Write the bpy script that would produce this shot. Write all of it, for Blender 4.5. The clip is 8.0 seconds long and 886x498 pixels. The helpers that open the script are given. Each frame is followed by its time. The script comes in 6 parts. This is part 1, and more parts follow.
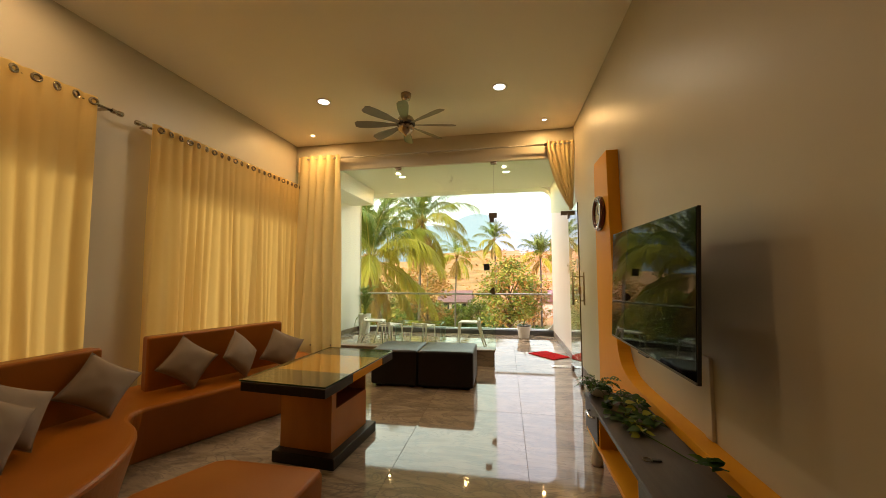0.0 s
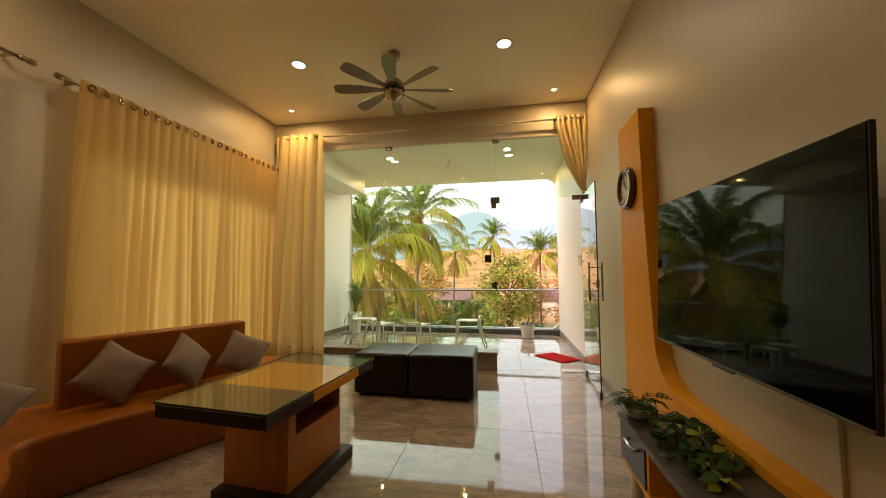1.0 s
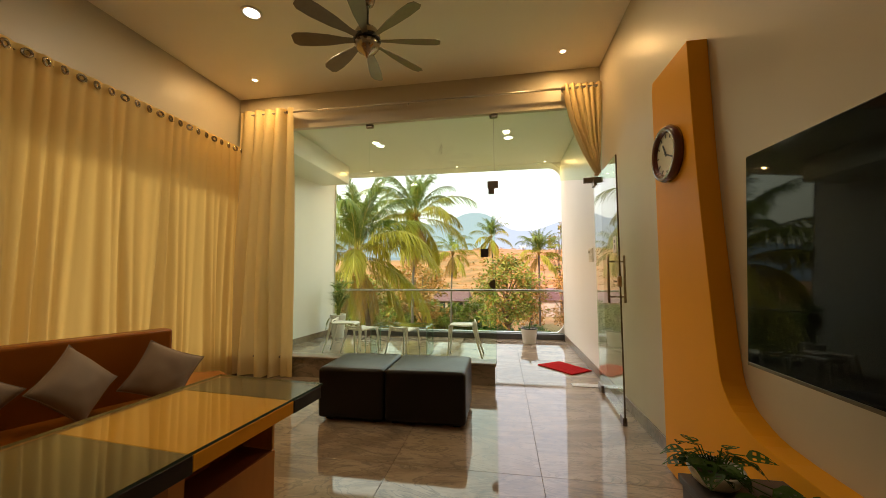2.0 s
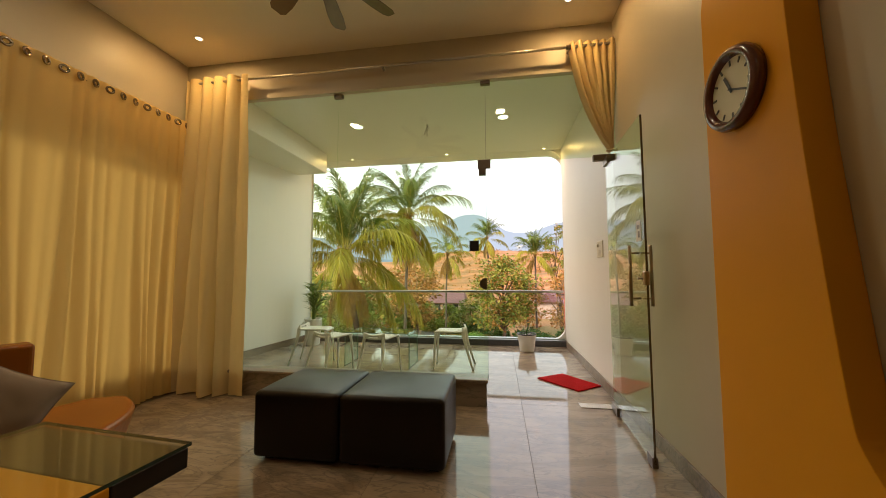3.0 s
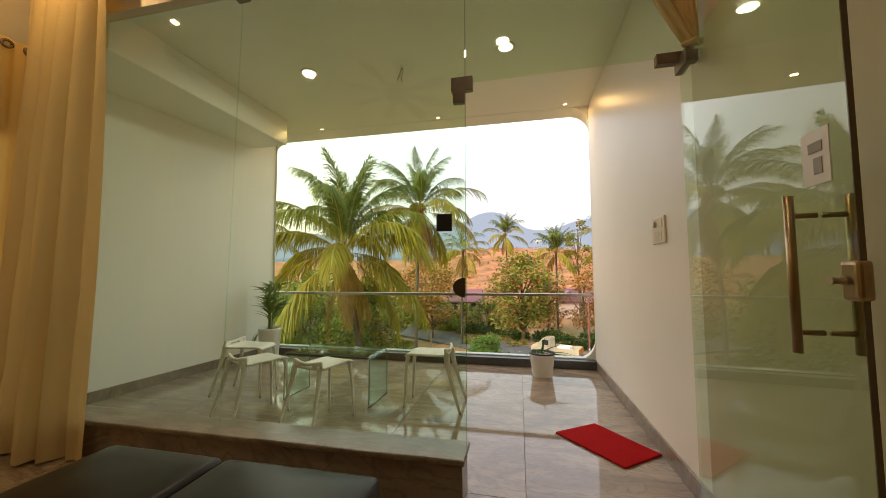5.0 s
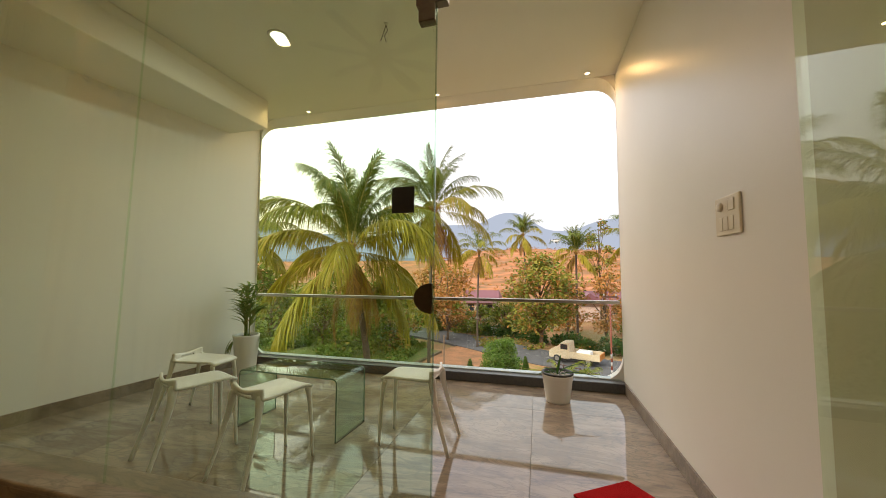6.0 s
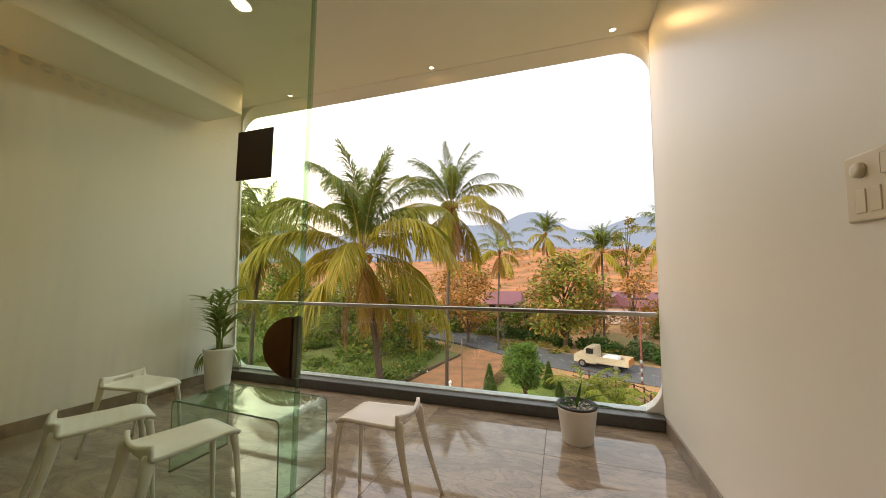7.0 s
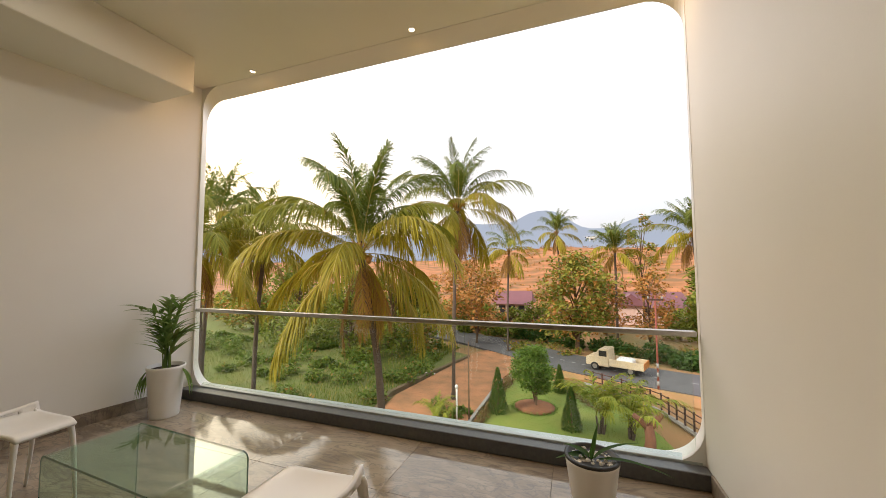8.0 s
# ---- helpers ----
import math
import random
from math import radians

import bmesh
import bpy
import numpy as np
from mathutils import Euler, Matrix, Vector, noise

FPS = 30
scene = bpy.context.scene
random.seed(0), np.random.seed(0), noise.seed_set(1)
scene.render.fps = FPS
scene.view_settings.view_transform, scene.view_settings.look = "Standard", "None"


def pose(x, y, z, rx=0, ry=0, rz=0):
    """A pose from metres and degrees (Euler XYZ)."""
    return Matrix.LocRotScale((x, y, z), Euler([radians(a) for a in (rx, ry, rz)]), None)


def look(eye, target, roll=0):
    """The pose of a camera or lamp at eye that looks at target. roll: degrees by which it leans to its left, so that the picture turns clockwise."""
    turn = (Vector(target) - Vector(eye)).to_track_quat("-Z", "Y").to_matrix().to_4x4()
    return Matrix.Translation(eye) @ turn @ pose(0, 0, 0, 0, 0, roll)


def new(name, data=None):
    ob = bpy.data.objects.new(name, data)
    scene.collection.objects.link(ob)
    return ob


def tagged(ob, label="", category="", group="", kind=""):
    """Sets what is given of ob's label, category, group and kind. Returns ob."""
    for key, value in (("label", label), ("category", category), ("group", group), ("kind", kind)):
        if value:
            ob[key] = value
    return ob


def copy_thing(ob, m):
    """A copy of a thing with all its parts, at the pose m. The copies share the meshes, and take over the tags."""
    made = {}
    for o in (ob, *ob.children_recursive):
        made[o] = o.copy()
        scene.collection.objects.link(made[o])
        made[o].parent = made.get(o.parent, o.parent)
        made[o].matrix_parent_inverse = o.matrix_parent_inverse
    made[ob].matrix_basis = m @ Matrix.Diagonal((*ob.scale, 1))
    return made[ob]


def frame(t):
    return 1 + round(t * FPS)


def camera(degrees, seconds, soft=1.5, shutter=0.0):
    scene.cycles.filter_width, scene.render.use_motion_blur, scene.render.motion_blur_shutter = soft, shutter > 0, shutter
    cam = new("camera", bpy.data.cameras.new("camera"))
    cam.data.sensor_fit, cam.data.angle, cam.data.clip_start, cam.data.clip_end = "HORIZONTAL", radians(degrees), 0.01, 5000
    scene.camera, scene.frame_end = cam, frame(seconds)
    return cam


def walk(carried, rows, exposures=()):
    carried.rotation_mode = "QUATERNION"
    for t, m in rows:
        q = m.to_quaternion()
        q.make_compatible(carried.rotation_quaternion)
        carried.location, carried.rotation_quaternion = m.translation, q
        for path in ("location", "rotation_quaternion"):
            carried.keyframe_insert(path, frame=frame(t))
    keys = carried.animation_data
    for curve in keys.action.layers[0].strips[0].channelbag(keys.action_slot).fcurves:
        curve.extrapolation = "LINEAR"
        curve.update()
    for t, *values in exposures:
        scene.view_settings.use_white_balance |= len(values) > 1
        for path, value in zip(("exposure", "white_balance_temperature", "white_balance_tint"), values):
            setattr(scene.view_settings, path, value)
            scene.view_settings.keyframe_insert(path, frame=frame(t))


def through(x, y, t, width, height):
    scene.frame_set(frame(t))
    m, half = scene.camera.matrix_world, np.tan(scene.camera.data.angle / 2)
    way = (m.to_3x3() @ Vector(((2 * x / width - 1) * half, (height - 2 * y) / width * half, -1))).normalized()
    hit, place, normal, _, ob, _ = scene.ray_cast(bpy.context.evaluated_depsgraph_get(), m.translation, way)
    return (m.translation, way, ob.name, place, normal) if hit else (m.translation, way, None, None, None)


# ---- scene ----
cam = camera(102.8, 8.0, soft=0.8)
PATH = [
    (0, (-0.99, -5.322, 1.344), (-1.337, -3.357, 1.475), -0.2),
    (0.5, (-1.044, -5.02, 1.304), (-1.386, -3.053, 1.431), -0.2),
    (1, (-1.06, -4.718, 1.267), (-1.399, -2.751, 1.388), -0.3),
    (1.5, (-1.073, -4.371, 1.246), (-1.411, -2.404, 1.367), -0.3),
    (3, (-1.046, -3.334, 1.169), (-1.354, -1.363, 1.304), -0.3),
    (3.5, (-1.003, -2.986, 1.165), (-1.316, -1.014, 1.29), -0.5),
    (4, (-0.959, -2.622, 1.158), (-1.298, -0.656, 1.286), -0.4),
    (4.5, (-0.919, -2.274, 1.156), (-1.295, -0.313, 1.283), -0.5),
    (6, (-0.802, -1.255, 1.161), (-1.317, 0.673, 1.289), 0.1),
    (6.5, (-0.775, -0.915, 1.179), (-1.348, 0.997, 1.312), -0.2),
    (7, (-0.722, -0.586, 1.196), (-1.357, 1.306, 1.327), -0.1),
    (7.5, (-0.706, -0.256, 1.209), (-1.384, 1.621, 1.339), 0.1),
    (8, (-0.708, 0.059, 1.244), (-1.398, 1.932, 1.37), -0.2),
]
walk(cam, [(t, look(eye, target, roll)) for t, eye, target, roll in PATH],
     [(0, 1.22), (0.5, 1.06), (1, 1.03), (1.5, 0.97), (3, 0.61), (4.5, 0.3), (6, 0.25), (7, 0.16), (8, 0.12)])
# end of camera

# ---- world, sun, exposure ----
world = bpy.data.worlds.new("world")
scene.world = world
world.use_nodes = True
wn, wl = world.node_tree.nodes, world.node_tree.links
wn.clear()
w_out = wn.new("ShaderNodeOutputWorld")
w_sky = wn.new("ShaderNodeTexSky")
w_sky.sky_type, w_sky.sun_disc = "NISHITA", False
w_sky.sun_elevation, w_sky.sun_rotation = radians(24), radians(-60)
w_sky.dust_density, w_sky.air_density = 6.0, 1.5
w_bg1 = wn.new("ShaderNodeBackground")
w_bg1.inputs["Strength"].default_value = 0.05
wl.new(w_sky.outputs["Color"], w_bg1.inputs["Color"])
# thin overcast: a milky veil, a little lavender towards the horizon
w_co = wn.new("ShaderNodeTexCoord")
w_xyz = wn.new("ShaderNodeSeparateXYZ")
w_ramp = wn.new("ShaderNodeValToRGB")
w_ramp.color_ramp.elements[0].position, w_ramp.color_ramp.elements[0].color = 0.0, (0.41, 0.395, 0.46, 1)
w_ramp.color_ramp.elements[1].position, w_ramp.color_ramp.elements[1].color = 0.42, (1.0, 0.97, 1.03, 1)
mid = w_ramp.color_ramp.elements.new(0.2)
mid.color = (0.62, 0.605, 0.655, 1)
w_cl = wn.new("ShaderNodeTexNoise")
w_cl.inputs["Scale"].default_value, w_cl.inputs["Detail"].default_value = 2.2, 5
w_mix = wn.new("ShaderNodeMix")
w_mix.data_type, w_mix.blend_type = "RGBA", "SOFT_LIGHT"
w_mix.inputs[0].default_value = 0.25
wl.new(w_co.outputs["Generated"], w_xyz.inputs[0])
wl.new(w_co.outputs["Generated"], w_cl.inputs["Vector"])
wl.new(w_xyz.outputs["Z"], w_ramp.inputs[0])
wl.new(w_ramp.outputs[0], w_mix.inputs[6])
wl.new(w_cl.outputs["Color"], w_mix.inputs[7])
w_bg2 = wn.new("ShaderNodeBackground")
w_bg2.inputs["Strength"].default_value = 1.38
wl.new(w_mix.outputs[2], w_bg2.inputs["Color"])
w_add = wn.new("ShaderNodeAddShader")
wl.new(w_bg1.outputs[0], w_add.inputs[0])
wl.new(w_bg2.outputs[0], w_add.inputs[1])
wl.new(w_add.outputs[0], w_out.inputs[0])

sun_data = bpy.data.lights.new("sun", "SUN")
sun_data.energy, sun_data.angle, sun_data.color = 4.0, radians(12), (1.0, 0.90, 0.74)
sun = new("sun", sun_data)
sun.matrix_world = look((-30, -25, 25), (0, 5, 0))


# ---- small building helpers ----
def part(name, bm, material, parent=None, label="", smooth=False):
    """One mesh object from a bmesh, under its thing."""
    me = bpy.data.meshes.new(name)
    bm.to_mesh(me)
    bm.free()
    if smooth:
        me.polygons.foreach_set("use_smooth", [True] * len(me.polygons))
    me.materials.append(material)
    ob = new(name, me)
    if parent is not None:
        ob.parent = parent
    if label:
        tagged(ob, label)
    return ob


def raw(name, verts, faces, material, parent=None, smooth=False):
    me = bpy.data.meshes.new(name)
    me.from_pydata(verts, [], faces)
    me.update()
    if smooth:
        me.polygons.foreach_set("use_smooth", [True] * len(me.polygons))
    me.materials.append(material)
    ob = new(name, me)
    if parent is not None:
        ob.parent = parent
    return ob


def thing(name, m, label, category, group="", kind=""):
    ob = new(name)
    ob.empty_display_size = 0.1
    ob.matrix_world = m
    return tagged(ob, label, category, group, kind)


def box(x0, x1, y0, y1, z0, z1, bevel=0.0, seg=2, bm=None):
    b = bm or bmesh.new()
    vs = [b.verts.new((x, y, z)) for x in (x0, x1) for y in (y0, y1) for z in (z0, z1)]
    fs = [b.faces.new([vs[i] for i in q]) for q in
          ((0, 1, 3, 2), (4, 6, 7, 5), (0, 4, 5, 1), (2, 3, 7, 6), (0, 2, 6, 4), (1, 5, 7, 3))]
    if bevel > 0:
        es = list({e for f in fs for e in f.edges})
        bmesh.ops.bevel(b, geom=es, offset=bevel, segments=seg, profile=0.5, affect="EDGES")
    return b


def lathe(profile, seg=24, bm=None, m=None):
    """Turned body from (radius, height) pairs; its ends are closed where the radius is not zero."""
    b = bm or bmesh.new()
    rings = []
    for r, z in profile:
        ring = []
        for i in range(seg):
            a = 2 * math.pi * i / seg
            v = Vector((r * math.cos(a), r * math.sin(a), z))
            ring.append(b.verts.new(m @ v if m else v))
        rings.append(ring)
    for p, q in zip(rings, rings[1:]):
        for i in range(seg):
            j = (i + 1) % seg
            b.faces.new((p[i], p[j], q[j], q[i]))
    b.faces.new(list(reversed(rings[0])))
    b.faces.new(rings[-1])
    return b


def tube(points, radii, seg=8, bm=None, flat=1.0):
    """A round bar along points; radii one a point or one number. flat squeezes its second axis."""
    b = bm or bmesh.new()
    pts = [Vector(p) for p in points]
    if not isinstance(radii, (list, tuple)):
        radii = [radii] * len(pts)
    rings, up = [], None
    for i, p in enumerate(pts):
        d = (pts[min(i + 1, len(pts) - 1)] - pts[max(i - 1, 0)]).normalized()
        if up is None:
            up = Vector((0, 0, 1)) if abs(d.z) < 0.9 else Vector((1, 0, 0))
        s = d.cross(up).normalized()
        up = s.cross(d).normalized()
        rings.append([b.verts.new(p + radii[i] * (math.cos(2 * math.pi * k / seg) * s + flat * math.sin(2 * math.pi * k / seg) * up))
                      for k in range(seg)])
    for p, q in zip(rings, rings[1:]):
        for k in range(seg):
            j = (k + 1) % seg
            b.faces.new((p[k], p[j], q[j], q[k]))
    b.faces.new(list(reversed(rings[0])))
    b.faces.new(rings[-1])
    bmesh.ops.recalc_face_normals(b, faces=b.faces[:])
    return b


def prism(outline, z0, z1, bevel=0.0, seg=3, axis="z"):
    """A solid from an outline in the plan (or, axis x, from (y, z) pairs between two x)."""
    b = bmesh.new()
    if axis == "z":
        lo = [b.verts.new((x, y, z0)) for x, y in outline]
        hi = [b.verts.new((x, y, z1)) for x, y in outline]
    else:
        lo = [b.verts.new((z0, y, z)) for y, z in outline]
        hi = [b.verts.new((z1, y, z)) for y, z in outline]
    n = len(outline)
    f0, f1 = b.faces.new(list(reversed(lo))), b.faces.new(hi)
    for i in range(n):
        j = (i + 1) % n
        b.faces.new((lo[i], lo[j], hi[j], hi[i]))
    bmesh.ops.recalc_face_normals(b, faces=b.faces[:])
    if bevel > 0:
        es = list(set(f1.edges) | set(f0.edges))
        bmesh.ops.bevel(b, geom=es, offset=bevel, segments=seg, profile=0.5, affect="EDGES")
    return b


def smooth_line(pts, n=8):
    """A Catmull-Rom line through pts."""
    out = []
    P = [Vector(p) for p in pts]
    for i in range(len(P) - 1):
        a, b, c, d = P[max(i - 1, 0)], P[i], P[i + 1], P[min(i + 2, len(P) - 1)]
        for k in range(n):
            t = k / n
            out.append(0.5 * (2 * b + (c - a) * t + (2 * a - 5 * b + 4 * c - d) * t * t + (3 * b - a - 3 * c + d) * t ** 3))
    out.append(P[-1])
    return out


# ---- materials ----
def mat(name, colour, rough=0.5, metal=0.0, second=None, scale=4.0, amount=0.5, bump=0.0, bump_scale=60.0,
        coat=0.0, spec=0.5, stretch=(1, 1, 1), by_object=0.0, rough_var=0.0):
    """A surface of a colour that drifts into a second one in patches, with fine grain and relief."""
    m = bpy.data.materials.new(name)
    m.use_nodes = True
    nt = m.node_tree
    n, l = nt.nodes, nt.links
    p = n["Principled BSDF"]
    p.inputs["Roughness"].default_value, p.inputs["Metallic"].default_value = rough, metal
    p.inputs["Coat Weight"].default_value = coat
    p.inputs["Specular IOR Level"].default_value = spec
    co, mp = n.new("ShaderNodeTexCoord"), n.new("ShaderNodeMapping")
    mp.inputs["Scale"].default_value = stretch
    l.new(co.outputs["Object"], mp.inputs[0])
    big, fine = n.new("ShaderNodeTexNoise"), n.new("ShaderNodeTexNoise")
    big.inputs["Scale"].default_value, big.inputs["Detail"].default_value = scale, 6
    fine.inputs["Scale"].default_value, fine.inputs["Detail"].default_value = bump_scale, 4
    l.new(mp.outputs[0], big.inputs["Vector"])
    l.new(mp.outputs[0], fine.inputs["Vector"])
    second = second or tuple(c * 0.8 for c in colour)
    rng = n.new("ShaderNodeMapRange")
    rng.inputs["From Min"].default_value, rng.inputs["From Max"].default_value = 0.35, 0.65
    rng.inputs["To Max"].default_value = amount
    l.new(big.outputs[0], rng.inputs["Value"])
    mx = n.new("ShaderNodeMix")
    mx.data_type = "RGBA"
    mx.inputs[6].default_value, mx.inputs[7].default_value = (*colour, 1), (*second, 1)
    l.new(rng.outputs[0], mx.inputs[0])
    last = mx.outputs[2]
    if by_object > 0:
        oi, hs, ma = n.new("ShaderNodeObjectInfo"), n.new("ShaderNodeHueSaturation"), n.new("ShaderNodeMapRange")
        ma.inputs["To Min"].default_value, ma.inputs["To Max"].default_value = 1 - by_object, 1 + by_object
        l.new(oi.outputs["Random"], ma.inputs["Value"])
        l.new(ma.outputs[0], hs.inputs["Value"])
        l.new(last, hs.inputs["Color"])
        last = hs.outputs[0]
    l.new(last, p.inputs["Base Color"])
    if rough_var > 0:
        rr = n.new("ShaderNodeMapRange")
        rr.inputs["To Min"].default_value, rr.inputs["To Max"].default_value = max(rough - rough_var, 0.02), rough + rough_var
        l.new(big.outputs[0], rr.inputs["Value"])
        l.new(rr.outputs[0], p.inputs["Roughness"])
    if bump > 0:
        bp = n.new("ShaderNodeBump")
        bp.inputs["Strength"].default_value, bp.inputs["Distance"].default_value = bump, 0.01
        l.new(fine.outputs[0], bp.inputs["Height"])
        l.new(bp.outputs[0], p.inputs["Normal"])
    return m


def glass_mat(name, tint, rough=0.0, ior=1.5):
    m = bpy.data.materials.new(name)
    m.use_nodes = True
    n, l = m.node_tree.nodes, m.node_tree.links
    n.clear()
    out, tr, gl, mx, lw, pw, ad = (n.new("ShaderNode" + k) for k in ("OutputMaterial", "BsdfTransparent", "BsdfGlossy", "MixShader", "LayerWeight", "Math", "Math"))
    tr.inputs["Color"].default_value = (*tint, 1)
    gl.inputs["Roughness"].default_value = rough
    lw.inputs["Blend"].default_value = 0.5
    f0 = ((ior - 1) / (ior + 1)) ** 2
    pw.operation, pw.inputs[1].default_value = "POWER", 5.0
    ad.operation, ad.inputs[1].default_value, ad.inputs[2].default_value = "MULTIPLY_ADD", 1 - f0, f0
    l.new(lw.outputs["Facing"], pw.inputs[0])
    l.new(pw.outputs[0], ad.inputs[0])
    l.new(ad.outputs[0], mx.inputs[0])
    l.new(tr.outputs[0], mx.inputs[1])
    l.new(gl.outputs[0], mx.inputs[2])
    l.new(mx.outputs[0], out.inputs[0])
    return m


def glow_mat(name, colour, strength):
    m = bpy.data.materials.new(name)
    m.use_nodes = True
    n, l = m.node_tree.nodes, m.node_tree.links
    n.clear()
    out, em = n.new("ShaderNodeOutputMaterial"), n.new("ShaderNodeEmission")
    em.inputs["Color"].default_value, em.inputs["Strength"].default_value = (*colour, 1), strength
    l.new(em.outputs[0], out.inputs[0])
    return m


def cloth_mat(name, colour, second, through, scale=3.0, weave=700.0):
    """Woven cloth that lets some light pass."""
    m = mat(name, colour, 0.85, 0, second, scale, 0.5, 0.25, weave, spec=0.2, stretch=(1, 1, 0.35))
    n, l = m.node_tree.nodes, m.node_tree.links
    out, p = n["Material Output"], n["Principled BSDF"]
    tl, mx = n.new("ShaderNodeBsdfTranslucent"), n.new("ShaderNodeMixShader")
    tl.inputs["Color"].default_value = (min(colour[0] * 1.05, 1), colour[1] * 0.95, colour[2] * 0.75, 1)
    mx.inputs[0].default_value = through
    l.new(p.outputs[0], mx.inputs[1])
    l.new(tl.outputs[0], mx.inputs[2])
    l.new(mx.outputs[0], out.inputs[0])
    return m


def leaf_mat(name, colour, second, dry=(0.35, 0.22, 0.06), dry_amount=0.1):
    """Leaves: each one takes a tint of its own, and light comes through."""
    m = bpy.data.materials.new(name)
    m.use_nodes = True
    n, l = m.node_tree.nodes, m.node_tree.links
    p, out = n["Principled BSDF"], n["Material Output"]
    p.inputs["Roughness"].default_value = 0.5
    p.inputs["Specular IOR Level"].default_value = 0.2
    ge, rp = n.new("ShaderNodeNewGeometry"), n.new("ShaderNodeValToRGB")
    e = rp.color_ramp.elements
    e[0].position, e[0].color = 0.0, (*colour, 1)
    e[1].position, e[1].color = 1.0, (*dry, 1)
    for pos, c in ((0.6, second), (1 - dry_amount, second), (0.999 - dry_amount * 0.6, dry)):
        k = e.new(pos)
        k.color = (*c, 1)
    l.new(ge.outputs["Random Per Island"], rp.inputs[0])
    l.new(rp.outputs[0], p.inputs["Base Color"])
    tl, mx = n.new("ShaderNodeBsdfTranslucent"), n.new("ShaderNodeMixShader")
    mx.inputs[0].default_value = 0.35
    l.new(rp.outputs[0], tl.inputs["Color"])
    l.new(p.outputs[0], mx.inputs[1])
    l.new(tl.outputs[0], mx.inputs[2])
    l.new(mx.outputs[0], out.inputs[0])
    return m


def marble_mat(name, base, vein, dark, rough, object_shift=True):
    """Polished stone with flowing smoky veins; every slab is cut from another part of the block."""
    m = bpy.data.materials.new(name)
    m.use_nodes = True
    n, l = m.node_tree.nodes, m.node_tree.links
    p = n["Principled BSDF"]
    p.inputs["Roughness"].default_value = rough
    p.inputs["Coat Weight"].default_value, p.inputs["Coat Roughness"].default_value = 0.08, 0.03
    ge, oi, cmb, add = (n.new("ShaderNode" + k) for k in ("NewGeometry", "ObjectInfo", "CombineXYZ", "VectorMath"))
    mul = n.new("ShaderNodeMath")
    mul.operation, mul.inputs[1].default_value = "MULTIPLY", 37.0 if object_shift else 0.0
    l.new(oi.outputs["Random"], mul.inputs[0])
    for k in range(3):
        l.new(mul.outputs[0], cmb.inputs[k])
    l.new(ge.outputs["Position"], add.inputs[0])
    l.new(cmb.outputs[0], add.inputs[1])
    mp = n.new("ShaderNodeMapping")
    mp.inputs["Rotation"].default_value, mp.inputs["Scale"].default_value = (0, 0, -1.25), (0.6, 1.9, 1.0)
    l.new(add.outputs[0], mp.inputs[0])
    big, mid_n, fine = n.new("ShaderNodeTexNoise"), n.new("ShaderNodeTexNoise"), n.new("ShaderNodeTexNoise")
    for k, (s, d, dist) in zip((big, mid_n, fine), ((0.8, 5, 1.8), (2.6, 9, 3.0), (40, 4, 0.3))):
        k.inputs["Scale"].default_value, k.inputs["Detail"].default_value, k.inputs["Distortion"].default_value = s, d, dist
        l.new(mp.outputs[0], k.inputs["Vector"])
    r1, r2 = n.new("ShaderNodeValToRGB"), n.new("ShaderNodeValToRGB")
    r1.color_ramp.elements[0].position, r1.color_ramp.elements[0].color = 0.35, (*base, 1)
    r1.color_ramp.elements[1].position, r1.color_ramp.elements[1].color = 0.68, (*vein, 1)
    e = r2.color_ramp.elements
    e[0].position, e[0].color = 0.462, (0, 0, 0, 1)
    e[1].position, e[1].color = 0.538, (0, 0, 0, 1)
    pk = e.new(0.5)
    pk.color = (0.5, 0.5, 0.5, 1)
    # folded contour lines of a slow noise make the flowing bands
    ten, fold, soft_n, blend = n.new("ShaderNodeMath"), n.new("ShaderNodeMath"), n.new("ShaderNodeMath"), n.new("ShaderNodeMath")
    ten.operation, ten.inputs[1].default_value = "MULTIPLY", 9.0
    fold.operation, fold.inputs[1].default_value = "PINGPONG", 1.0
    soft_n.operation, soft_n.inputs[1].default_value = "MULTIPLY", 0.62
    blend.operation, blend.inputs[1].default_value = "MULTIPLY_ADD", 0.36
    l.new(big.outputs[0], ten.inputs[0])
    l.new(ten.outputs[0], fold.inputs[0])
    l.new(mid_n.outputs[0], soft_n.inputs[0])
    l.new(fold.outputs[0], blend.inputs[0])
    l.new(soft_n.outputs[0], blend.inputs[2])
    l.new(blend.outputs[0], r1.inputs[0])
    l.new(mid_n.outputs[0], r2.inputs[0])
    m1, m2 = n.new("ShaderNodeMix"), n.new("ShaderNodeMix")
    m1.data_type = m2.data_type = "RGBA"
    l.new(r2.outputs[0], m1.inputs[0])
    l.new(r1.outputs[0], m1.inputs[6])
    m1.inputs[7].default_value = (*dark, 1)
    m2.blend_type, m2.inputs[0].default_value = "OVERLAY", 0.15
    l.new(m1.outputs[2], m2.inputs[6])
    l.new(fine.outputs[0], m2.inputs[7])
    # dense thin scribbles, strong in patches
    sc, times, zig, thin, patch, both = (n.new("ShaderNode" + k) for k in ("TexNoise", "Math", "Math", "MapRange", "MapRange", "Math"))
    sc.inputs["Scale"].default_value, sc.inputs["Detail"].default_value, sc.inputs["Distortion"].default_value = 3.2, 6, 2.2
    l.new(mp.outputs[0], sc.inputs["Vector"])
    times.operation, times.inputs[1].default_value = "MULTIPLY", 15.0
    zig.operation, zig.inputs[1].default_value = "PINGPONG", 1.0
